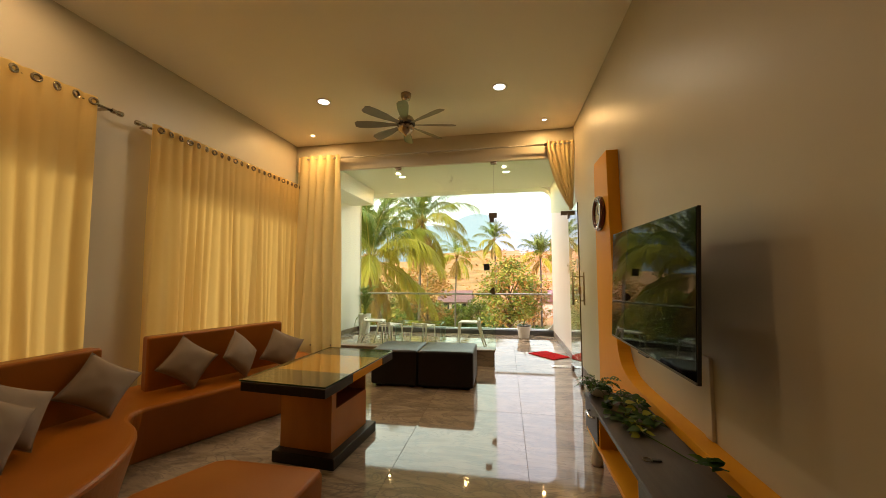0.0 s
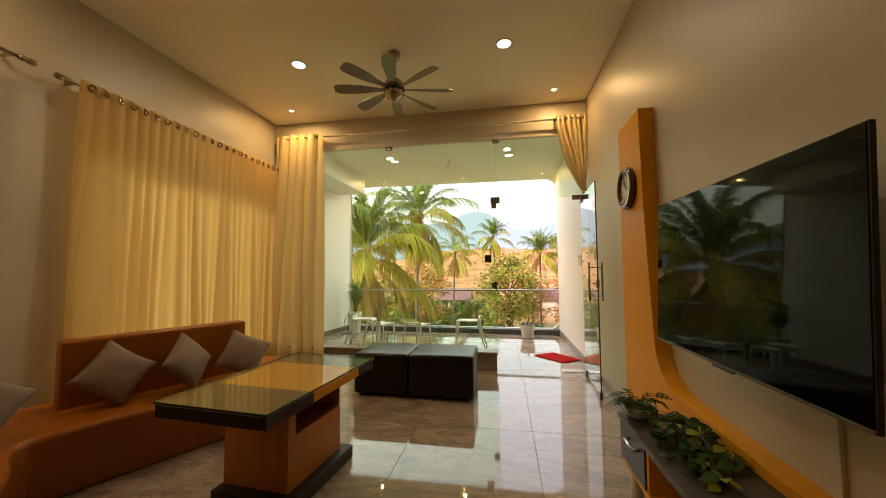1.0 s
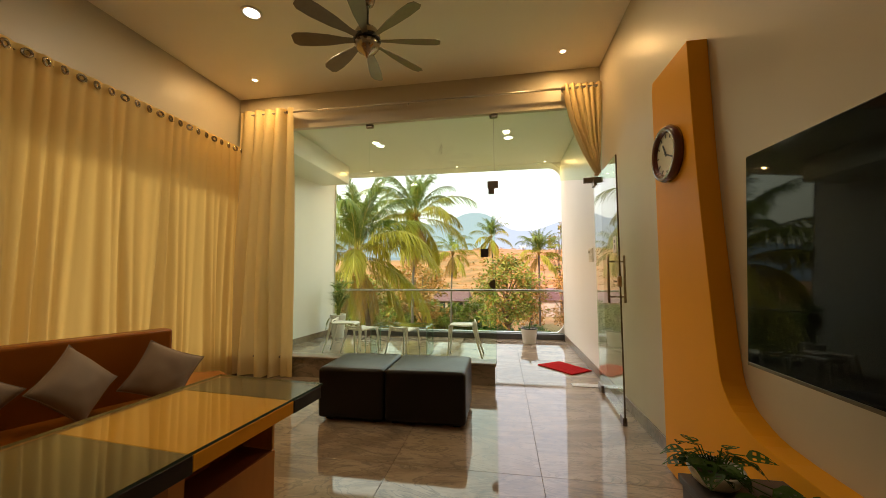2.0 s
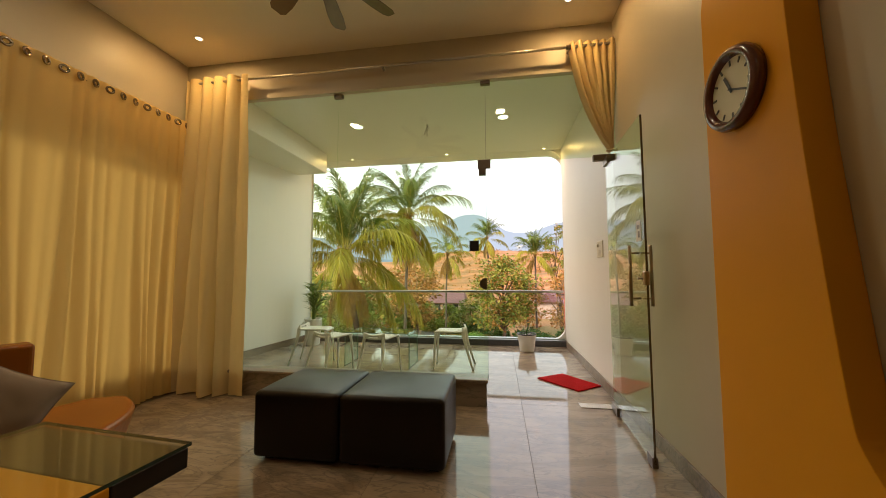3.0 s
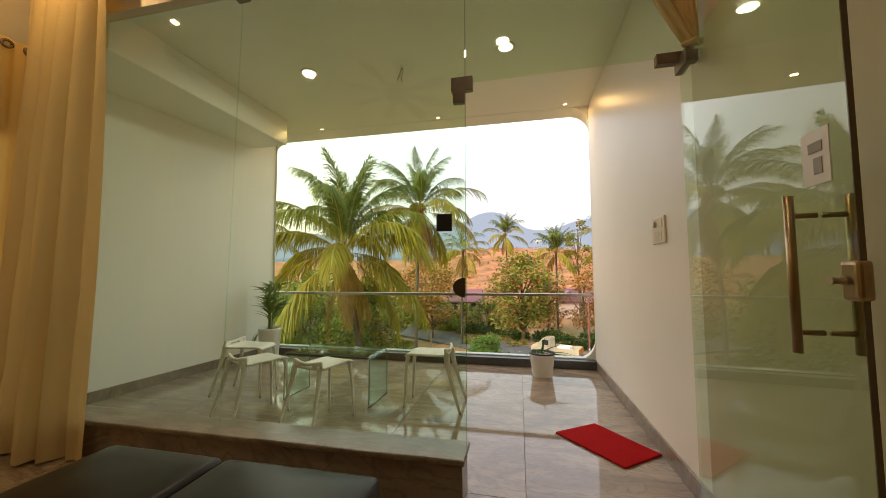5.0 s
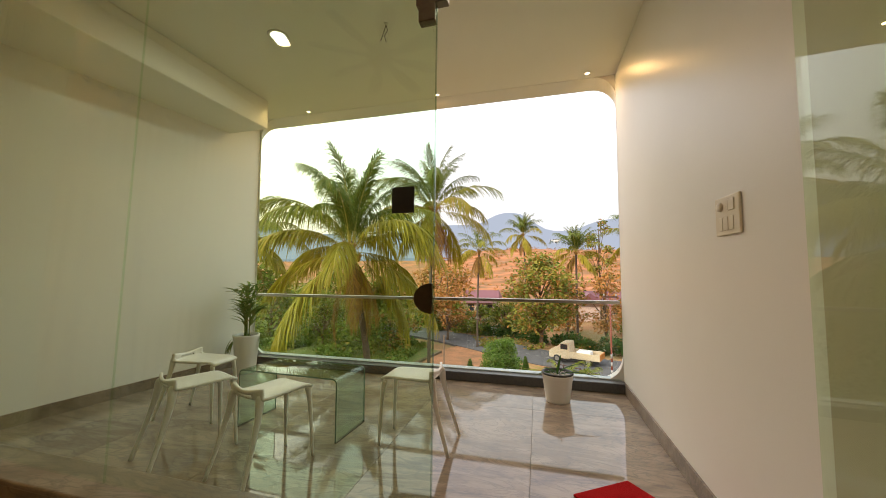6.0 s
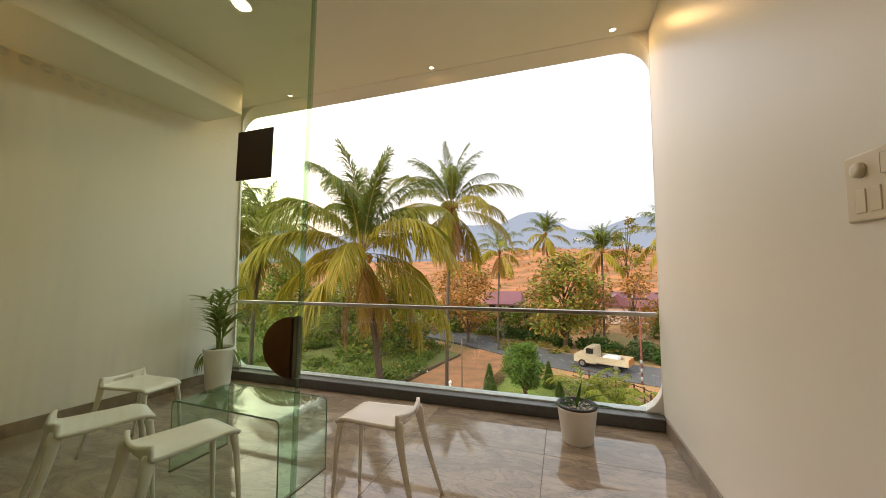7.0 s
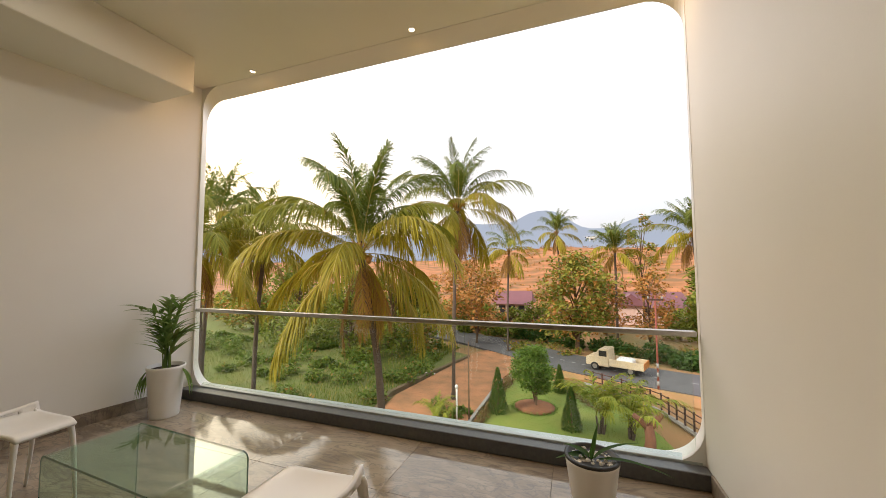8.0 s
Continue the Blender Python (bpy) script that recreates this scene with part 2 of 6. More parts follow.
    thin.inputs["From Min"].default_value, thin.inputs["From Max"].default_value = 0.0, 0.34
    thin.inputs["To Min"].default_value, thin.inputs["To Max"].default_value = 0.42, 0.0
    patch.inputs["From Min"].default_value, patch.inputs["From Max"].default_value = 0.40, 0.62
    both.operation = "MULTIPLY"
    l.new(sc.outputs[0], times.inputs[0])
    l.new(times.outputs[0], zig.inputs[0])
    l.new(zig.outputs[0], thin.inputs["Value"])
    l.new(big.outputs[0], patch.inputs["Value"])
    l.new(thin.outputs[0], both.inputs[0])
    l.new(patch.outputs[0], both.inputs[1])
    m3 = n.new("ShaderNodeMix")
    m3.data_type = "RGBA"
    m3.inputs[7].default_value = (*dark, 1)
    l.new(both.outputs[0], m3.inputs[0])
    l.new(m2.outputs[2], m3.inputs[6])
    l.new(m3.outputs[2], p.inputs["Base Color"])
    return m


WALL = mat("wall_paint", (0.53, 0.475, 0.375), 0.42, 0, (0.485, 0.43, 0.335), 1.2, 0.6, 0.03, 160, rough_var=0.06)
CEIL = mat("ceiling_paint", (0.86, 0.80, 0.68), 0.6, 0, (0.83, 0.765, 0.64), 1.0, 0.5, 0.06, 140)
SHELL = mat("white_render", (0.82, 0.81, 0.78), 0.36, 0, (0.78, 0.765, 0.73), 1.5, 0.5, 0.03, 120)
MARBLE = marble_mat("floor_marble", (0.375, 0.305, 0.23), (0.25, 0.195, 0.145), (0.125, 0.11, 0.10), 0.045)
SKIRT = marble_mat("skirting_marble", (0.28, 0.225, 0.17), (0.18, 0.135, 0.095), (0.08, 0.066, 0.054), 0.28)
GROUT = mat("grout", (0.24, 0.20, 0.16), 0.8)
GRANITE = mat("dark_granite", (0.075, 0.075, 0.08), 0.35, 0, (0.11, 0.105, 0.10), 40, 0.7, 0.05, 300)
GLASS = glass_mat("float_glass", (0.90, 0.98, 0.885), 0.0, 1.55)
CLEAR = glass_mat("clear_glass", (0.95, 0.985, 0.965))
EDGE_GLASS = glass_mat("green_edge_glass", (0.72, 0.80, 0.73))
WINDOW_GLASS = glass_mat("tinted_window_glass", (0.45, 0.43, 0.37))
TABLE_GLASS = glass_mat("table_glass", (0.84, 0.95, 0.88), 0.0, 1.5)
EDGE_DARK = mat("dark_glass_edge", (0.02, 0.045, 0.034), 0.15, 0, (0.03, 0.06, 0.045), 3, 0.5, spec=0.5)
DOOR_EDGE = mat("door_edge", (0.13, 0.10, 0.055), 0.2, 0.3, (0.09, 0.075, 0.045), 5, 0.5)
EDGE = mat("glass_edge", (0.22, 0.33, 0.27), 0.1, 0, (0.28, 0.4, 0.33), 3, 0.5, spec=0.6)
STEEL = mat("brushed_steel", (0.55, 0.52, 0.48), 0.28, 1.0, (0.45, 0.42, 0.38), 30, 0.4, 0.05, 400, stretch=(1, 1, 6))
DARK_STEEL = mat("bronze_steel", (0.20, 0.165, 0.13), 0.35, 1.0, (0.14, 0.11, 0.09), 30, 0.5)
HANDLE = mat("worn_bronze", (0.40, 0.31, 0.19), 0.32, 1.0, (0.30, 0.23, 0.14), 20, 0.5)
INK = mat("grey_ink", (0.34, 0.34, 0.36), 0.7, 0, (0.42, 0.42, 0.44), 20, 0.5)
FAN_METAL = mat("fan_metal", (0.42, 0.36, 0.28), 0.22, 1.0, (0.36, 0.30, 0.22), 20, 0.4)
FAN_BLADE = mat("fan_blade", (0.22, 0.175, 0.125), 0.38, 0.8, (0.18, 0.14, 0.10), 20, 0.4)
CURTAIN = cloth_mat("curtain_cloth", (0.86, 0.69, 0.33), (0.80, 0.61, 0.26), 0.62)
CURTAIN2 = cloth_mat("heavy_curtain_cloth", (0.76, 0.62, 0.34), (0.69, 0.54, 0.28), 0.22)
LEATHER = mat("tan_leather", (0.325, 0.10, 0.007), 0.36, 0, (0.255, 0.073, 0.005), 2.5, 0.7, 0.10, 220, spec=0.32, rough_var=0.08)
BLACK_LEATHER = mat("black_leather", (0.009, 0.0065, 0.0055), 0.33, 0, (0.013, 0.0095, 0.008), 3, 0.7, 0.05, 220, spec=0.25, rough_var=0.08)
CUSHION = mat("taupe_cloth", (0.29, 0.225, 0.175), 0.9, 0, (0.245, 0.19, 0.145), 6, 0.5, 0.4, 420, spec=0.2)
YELLOW = mat("ochre_laminate", (0.76, 0.345, 0.02), 0.42, 0, (0.70, 0.31, 0.017), 2, 0.5, 0.05, 90, spec=0.12)
ORANGE_WOOD = mat("orange_laminate", (0.50, 0.19, 0.025), 0.32, 0, (0.42, 0.15, 0.018), 3, 0.6, 0.05, 90, stretch=(6, 6, 1))
NICHE = mat("brown_laminate", (0.20, 0.05, 0.010), 0.6, 0, (0.16, 0.04, 0.008), 3, 0.5, spec=0.15)
DARK_WOOD = mat("dark_laminate", (0.022, 0.018, 0.016), 0.38, 0, (0.036, 0.028, 0.023), 5, 0.6, 0.06, 120, stretch=(8, 1, 8), spec=0.2)
GREY_WOOD = mat("grey_laminate", (0.055, 0.046, 0.042), 0.42, 0, (0.075, 0.063, 0.056), 6, 0.7, 0.08, 120, stretch=(8, 0.8, 8))
CHANNEL = mat("grey_channel", (0.50, 0.54, 0.53), 0.3, 0.2, (0.42, 0.46, 0.45), 6, 0.5)
CHROME = mat("chrome", (0.72, 0.70, 0.67), 0.12, 1.0, (0.66, 0.64, 0.61), 10, 0.3)
SCREEN = mat("tv_screen", (0.004, 0.004, 0.005), 0.03, 0, (0.005, 0.005, 0.006), 2, 0.3, spec=0.15)
BLACK = mat("black_plastic", (0.018, 0.017, 0.017), 0.4, 0, (0.024, 0.023, 0.022), 20, 0.5)
WHITE_PL = mat("white_plastic", (0.78, 0.765, 0.73), 0.35, 0, (0.74, 0.72, 0.68), 3, 0.5, 0.03, 200)
CREAM_PL = mat("cream_plastic", (0.74, 0.68, 0.56), 0.35, 0, (0.70, 0.635, 0.51), 6, 0.4)
CLOCK_RIM = mat("dark_red_wood", (0.10, 0.022, 0.014), 0.25, 0, (0.07, 0.016, 0.010), 8, 0.5, coat=0.4)
CLOCK_FACE = mat("clock_face", (0.62, 0.58, 0.44), 0.4, 0, (0.55, 0.52, 0.38), 8, 0.4)
RED_MAT = mat("red_mat", (0.52, 0.012, 0.014), 0.95, 0, (0.42, 0.008, 0.01), 8, 0.6, 0.9, 350, spec=0.1)
SOIL = mat("soil", (0.05, 0.035, 0.025), 0.95, 0, (0.08, 0.06, 0.045), 20, 0.6, 0.8, 60)
PEBBLE = mat("white_pebble", (0.62, 0.60, 0.56), 0.6, 0, (0.5, 0.48, 0.44), 30, 0.6, by_object=0.2)
LAMP_FACE = glow_mat("lamp_face", (1.0, 0.93, 0.80), 2.6)
SPOT_FACE = glow_mat("spot_face", (1.0, 0.80, 0.50), 4.0)
LEAF_DARK = leaf_mat("dark_leaf", (0.022, 0.06, 0.012), (0.05, 0.11, 0.02), dry_amount=0.02)
HEDGE_LEAF = leaf_mat("hedge_leaf", (0.035, 0.095, 0.018), (0.085, 0.16, 0.03), dry=(0.3, 0.2, 0.05), dry_amount=0.04)
LEAF_ARECA = leaf_mat("areca_leaf", (0.11, 0.20, 0.04), (0.21, 0.31, 0.08), dry_amount=0.02)
LEAF_POTHOS = leaf_mat("pothos_leaf", (0.018, 0.055, 0.007), (0.05, 0.11, 0.012), dry=(0.34, 0.36, 0.04), dry_amount=0.26)
FROND = leaf_mat("frond_leaf", (0.235, 0.215, 0.02), (0.36, 0.295, 0.026), dry=(0.42, 0.27, 0.05), dry_amount=0.08)
FROND_MID = leaf_mat("ripe_frond_leaf", (0.15, 0.18, 0.02), (0.27, 0.265, 0.03), dry=(0.36, 0.28, 0.04), dry_amount=0.06)
FROND_DARK = leaf_mat("young_frond_leaf", (0.085, 0.135, 0.022), (0.17, 0.205, 0.032), dry=(0.26, 0.22, 0.04), dry_amount=0.06)
FROND_DRY = leaf_mat("dry_frond_leaf", (0.30, 0.17, 0.04), (0.42, 0.24, 0.06), dry=(0.22, 0.12, 0.05), dry_amount=0.3)
FOLIAGE = leaf_mat("tree_leaf", (0.10, 0.16, 0.025), (0.32, 0.30, 0.05), dry=(0.42, 0.20, 0.05), dry_amount=0.28)
AUTUMN = leaf_mat("dry_tree_leaf", (0.30, 0.16, 0.04), (0.48, 0.22, 0.06), dry=(0.18, 0.17, 0.03), dry_amount=0.25)
BARK = mat("palm_bark", (0.12, 0.085, 0.06), 0.9, 0, (0.07, 0.05, 0.035), 6, 0.7, 0.8, 40, stretch=(1, 1, 5))
WOOD_BARK = mat("tree_bark", (0.20, 0.12, 0.07), 0.9, 0, (0.12, 0.075, 0.045), 6, 0.7, 0.8, 40)

# ---- the house: floor, walls, ceilings ----
XL, XR, YB, YF = -4.37, 0.0, -7.4, 2.62      # left and right wall faces, back wall, front of the balcony floor
HR, HB = 3.43, 3.20                           # ceiling heights of the room and of the balcony
setting = dict(kind="structure")


def wall_with_holes(name, x0, x1, y0, y1, z0, z1, holes, material, label):
    """A wall whose thickness runs along x; holes are (y0, y1, z0, z1), side by side."""
    b = bmesh.new()
    at = y0
    for h0, h1, k0, k1 in sorted(holes):
        box(x0, x1, at, h0, z0, z1, bm=b)
        box(x0, x1, h0, h1, z0, k0, bm=b)
        box(x0, x1, h0, h1, k1, z1, bm=b)
        at = h1
    box(x0, x1, at, y1, z0, z1, bm=b)
    bmesh.ops.remove_doubles(b, verts=b.verts[:], dist=0.0005)
    ob = part(name, b, material)
    return tagged(ob, label, "wall", **setting)


WINDOWS = [(-5.2, -3.16, 0.35, 2.36), (-2.50, -0.26, 0.35, 2.36)]
wall_with_holes("wall_west", XL - 0.2, XL, YB - 0.2, 0.03, -0.3, 3.6, WINDOWS, WALL, "cream painted plaster wall with two curtained windows")
tagged(part("balcony_wall_west", prism([(-4.92, -0.2), (-4.572, -0.2), (-4.572, 0.03), (-4.68, 0.03), (-4.395, 2.62), (-4.92, 2.62)], -0.3, 3.6), SHELL), "white plastered balcony side wall", "wall", **setting)
tagged(part("balcony_wall_east", box(XR, XR + 0.2, 0.03, 2.62, -0.3, 3.6), SHELL), "white plastered balcony side wall with a switch plate", "wall", **setting)
tagged(part("wall_east", box(XR, XR + 0.2, YB - 0.2, 0.03, -0.3, 3.6), WALL), "cream painted plaster wall behind the television", "wall", **setting)
tagged(part("wall_south", box(XL, XR, YB - 0.2, YB, -0.3, 3.6), WALL), "cream painted plaster wall closing the room", "wall", **setting)
b = box(XL, XR, -0.075, -0.015, 3.0, 3.6)
box(XL, XR, -0.015, 0.06, 3.06, 3.6, bm=b)
tagged(part("wall_north", b, WALL), "cream painted beam above the glass partition", "wall", **setting)
tagged(part("ceiling", box(XL, XR, YB, -0.075, HR, HR + 0.15), CEIL), "cream painted plaster ceiling with recessed lamps", "ceiling", **setting)
tagged(part("balcony_ceiling", box(XL - 0.3, XR, 0.06, 2.62, HB, HB + 0.2), SHELL), "white plaster balcony ceiling with recessed lamps", "ceiling", **setting)
tagged(part("beam", box(XL - 0.3, -3.90, 0.063, 2.2, 2.86, HB, 0.012), SHELL), "white plastered box beam along the balcony ceiling", "beam", **setting)
floor = tagged(part("floor", box(XL - 0.5, XR + 0.2, YB - 0.2, YF + 0.2, -0.32, -0.02), GROUT), "polished brown veined marble slab floor", "floor", **setting)

# the white rounded frame that the balcony looks out of
def rounded(x0, x1, z0, z1, r, n=10):
    pts = []
    for cx, cz, a0 in ((x1 - r, z1 - r, 0), (x0 + r, z1 - r, 90), (x0 + r, z0 + r, 180), (x1 - r, z0 + r, 270)):
        for k in range(n + 1):
            a = radians(a0 + 90 * k / n)
            pts.append((cx + r * math.cos(a), cz + r * math.sin(a)))
    return pts


def facade():
    b = bmesh.new()
    inner = rounded(XL + 0.002, XR - 0.002, 0.085, 3.196, 0.22)
    lip = rounded(-4.55, 0.035, 0.07, 3.145, 0.25)
    outer = rounded(XL - 0.4, XR + 0.4, -0.32, 3.5, 0.05)
    rows = []
    for y, ring in ((2.62, outer), (2.62, inner), (2.80, lip), (2.80, outer)):
        rows.append([b.verts.new((x, y, z)) for x, z in ring])
    n = len(inner)
    for p, q in zip(rows, rows[1:] + rows[:1]):
        for i in range(n):
            j = (i + 1) % n
            b.faces.new((p[i], p[j], q[j], q[i]))
    bmesh.ops.recalc_face_normals(b, faces=b.faces[:])
    return b


tagged(part("facade", facade(), SHELL), "white rendered front wall with a wide round-cornered opening", "wall", **setting)
tagged(part("threshold", box(XL - 0.1, XR, 2.51, 2.615, 0.0, 0.095, 0.006), GRANITE), "dark grey granite kerb along the balcony edge", "kerb", **setting)
tagged(part("sill", box(XL - 0.02, XR - 0.02, 2.618, 2.72, 0.06, 0.108, 0.004), CHANNEL), "pale grey metal channel below the railing glass", "sill", **setting)

# skirting of marble
def skirting(name, *args):
    tagged(part(name, box(*args, bevel=0.004), SKIRT), "brown marble skirting board", "baseboard", **setting)


tagged(part("baseboard_1", prism([(-4.68, 0.03), (-4.664, 0.03), (-4.392, 2.505), (-4.408, 2.505)], 0, 0.10), SKIRT), "brown marble skirting board", "baseboard", **setting)
skirting("baseboard_2", XR - 0.016, XR, -1.585, 2.505, 0, 0.10)
skirting("baseboard_3", XL, XL + 0.016, YB, -0.26, 0, 0.10)
skirting("baseboard_4", XR - 0.016, XR, YB, -4.75, 0, 0.10)
skirting("baseboard_5", XL + 0.016, XR - 0.016, YB, YB + 0.016, 0, 0.10)

# ---- glass partition on its kerb ----
kerb = tagged(part("partition_kerb", box(XL, -1.165, -0.155, 0.02, -0.01, 0.208, 0.004), SKIRT),
              "brown marble kerb carrying the glass partition", "kerb", **setting)
part("kerb_slab", box(XL, -1.150, -0.185, 0.03, 0.2085, 0.238, 0.009, 3), SKIRT, kerb, "polished marble slab with rounded edge")


def pane(name, x0, x1, y0, y1, z0, z1, parent, material=GLASS, free=True):
    b = box(x0, x1, y0, y1, z0, z1)
    ob = part(name, b, material, parent)
    # the thin sides of a pane look deep green
    ob.data.materials.append(EDGE)
    big = max(f.area for f in ob.data.polygons)
    for f in ob.data.polygons:
        if free and f.area < big * 0.2:
            f.material_index = 1
    ob.visible_shadow = False
    return ob


# the glass leans out a little towards its top and stands a shade askew
partition = thing("glass_partition", pose(0, -0.1356, -0.02, -1.65, 0, -0.9), "frameless clear glass partition on a marble kerb", "partition", kind="structure")
pane("pane", XL + 0.004, -2.643, -0.006, 0.006, 0.24, 3.085, partition, GLASS, False)
pane("pane", -2.642, -1.150, -0.005, 0.005, 0.24, 3.085, partition, GLASS, False)
part("edge_strip", box(-1.1498, -1.146, -0.005, 0.005, 0.24, 3.085), EDGE_GLASS, partition, "green polished glass edge")
pane("pane", -1.145, XR - 0.004, -0.006, 0.006, 2.215, 3.085, partition, GLASS, False)
for cx in (-2.643, -1.147):
    part("clamp", box(cx - 0.045, cx + 0.045, -0.02, 0.02, 2.985, 3.04, 0.004), DARK_STEEL, partition)
b = box(-1.225, -1.105, -0.018, 0.018, 2.165, 2.245, 0.003)
box(-1.215, -1.15, -0.018, 0.018, 2.10, 2.17, 0.003, bm=b)
part("corner_fitting", b, DARK_STEEL, partition, "bronze steel corner patch fitting")
part("hinge_fitting", box(-0.20, -0.02, -0.02, 0.02, 2.175, 2.23, 0.003), DARK_STEEL, partition, "bronze steel pivot fitting over the door")
part("sticker", box(-1.307, -1.222, -0.0085, -0.0065, 1.39, 1.485), BLACK, partition, "square black sticker on the glass")
# half-round strike box at the edge
b = bmesh.new()
pts = [(-1.152 - 0.066 * math.sin(radians(180 * k / 14)), 1.09 + 0.052 * math.cos(radians(180 * k / 14))) for k in range(15)]
lo = [b.verts.new((x, -0.013, z)) for x, z in pts]
hi = [b.verts.new((x, 0.013, z)) for x, z in pts]
b.faces.new(lo)
b.faces.new(list(reversed(hi)))
for i in range(len(pts)):
    j = (i + 1) % len(pts)
    b.faces.new((lo[i], hi[i], hi[j], lo[j]))
bmesh.ops.recalc_face_normals(b, faces=b.faces[:])
bmesh.ops.bevel(b, geom=b.edges[:], offset=0.003, segments=2, affect="EDGES")
part("strike_box", b, DARK_STEEL, partition, "half-round bronze lock strike box")

# the open glass door, its pivot at the local origin, its leaf along -y
door = thing("door_1", pose(-0.095, -0.06, 0, 0, 0, -3.2), "frameless glass door standing open along the wall", "door", kind="structure")
pane("pane", -0.006, 0.006, -0.937, -0.03, 0.03, 2.16, door, GLASS, False)
# the clear edge's brown reflection is painted on as this strip's colour
part("edge_strip", box(-0.006, 0.006, -0.94, -0.9372, 0.03, 2.16), DOOR_EDGE, door, "polished glass edge with its brown reflection painted on")
b = box(-0.018, 0.018, -0.17, 0.0, 0.008, 0.075, 0.003)
part("bottom_fitting", b, DARK_STEEL, door)
b = box(-0.018, 0.018, -0.14, 0.0, 2.10, 2.165, 0.003)
part("top_fitting", b, DARK_STEEL, door)
part("corner_block", box(-0.016, 0.016, -0.94, -0.85, 0.008, 0.07, 0.003), DARK_STEEL, door)
for sx in (-1, 1):
    h = part("pull_handle", tube([(sx * 0.062, -0.825, z) for z in (0.95, 1.12, 1.34)], 0.0105, 14), HANDLE, door, smooth=True)
    for z in (1.0, 1.29):
        part("standoff", tube([(sx * 0.006, -0.825, z), (sx * 0.03, -0.825, z), (sx * 0.062, -0.825, z)], 0.007, 10), HANDLE, h, smooth=True)
b = box(-0.016, 0.016, -0.946, -0.895, 1.085, 1.175, 0.010, 3)
lock = part("lock", b, HANDLE, door, "bronze steel lock case")
part("key_knob", tube([(-0.02, -0.915, 1.13), (-0.032, -0.915, 1.13), (-0.046, -0.915, 1.13)], [0.010, 0.007, 0.010], 10), STEEL, lock)
b = box(-0.0095, -0.0065, -0.885, -0.795, 1.365, 1.50)
sign = part("sign", b, WHITE_PL, door, "white paper sign with a small dark drawing")
part("drawing", box(-0.0115, -0.0097, -0.865, -0.82, 1.445, 1.47), INK, sign)
part("drawing", box(-0.0115, -0.0097, -0.862, -0.835, 1.39, 1.43), INK, sign)
spring = part("floor_spring", box(-0.36, -0.075, -0.05, 0.06, 0.0, 0.006, 0.002), CHROME)
tagged(spring, "flat steel floor spring cover below the door pivot", "door closer")

# ---- railing ----
rail = thing("railing", pose(0, 2.66, 0), "frameless glass balustrade with a flat steel handrail", "railing", kind="structure")
part("handrail", box(XL - 0.035, XR - 0.014, -0.028, 0.028, 0.838, 0.872, 0.006), STEEL, rail)
for k in range(3):
    w = 4.36 / 3
    x0 = XL - 0.03 + k * w
    pane("pane", x0, x0 + w - 0.001, -0.006, 0.006, 0.11, 0.84, rail, CLEAR, False)

# ---- windows behind the long curtains ----
for k, (y0, y1, z0, z1) in enumerate(WINDOWS):
    win = thing(f"window_{k + 1}", pose(XL - 0.12, 0, 0), "white framed sliding window behind a closed curtain", "window", kind="structure")
    f = 0.05
    b = box(-0.03, 0.03, y0, y1, z0, z0 + f)
    box(-0.03, 0.03, y0, y1, z1 - f, z1, bm=b)
    for yy in (y0, (y0 + y1) / 2 - f / 2, y1 - f):
        box(-0.03, 0.03, yy, yy + f, z0 + f, z1 - f, bm=b)
    part("window_frame", b, WHITE_PL, win)
    pane("pane", -0.004, 0.004, y0 + f, (y0 + y1) / 2 - f / 2, z0 + f, z1 - f, win, WINDOW_GLASS).visible_shadow = True
    pane("pane", -0.004, 0.004, (y0 + y1) / 2 + f / 2, y1 - f, z0 + f, z1 - f, win, WINDOW_GLASS).visible_shadow = True


# ---- lamps ----
def downlight(x, y, z, r, face, warm, power, spread, group, label):
    lamp = thing("ceiling_lamp", pose(x, y, z), label, "ceiling lamp", group)
    prof = [(r * 0.80, 0.0), (r * 0.86, -0.004), (r * 1.12, -0.010), (r * 1.18, -0.005), (r * 1.18, 0.0)]
    b = bmesh.new()
    rings = [[b.verts.new((q * math.cos(2 * math.pi * i / 28), q * math.sin(2 * math.pi * i / 28), h)) for i in range(28)] for q, h in prof]
    for p, q in zip(rings, rings[1:]):
        for i in range(28):
            b.faces.new((p[i], p[(i + 1) % 28], q[(i + 1) % 28], q[i]))
    part("trim_ring", b, WHITE_PL, lamp, smooth=True)
    b = bmesh.new()
    b.faces.new([b.verts.new((r * 0.86 * math.cos(2 * math.pi * i / 28), r * 0.86 * math.sin(2 * math.pi * i / 28), -0.0035)) for i in reversed(range(28))])
    part("diffuser", b, face, lamp)
    d = bpy.data.lights.new("lamp_light", "AREA")
    d.shape, d.size, d.energy, d.color, d.spread = "DISK", r * 1.6, power, warm, radians(spread)
    li = new("lamp_light", d)
    li.parent = lamp
    li.matrix_basis = pose(0, 0, -0.014)
    return lamp


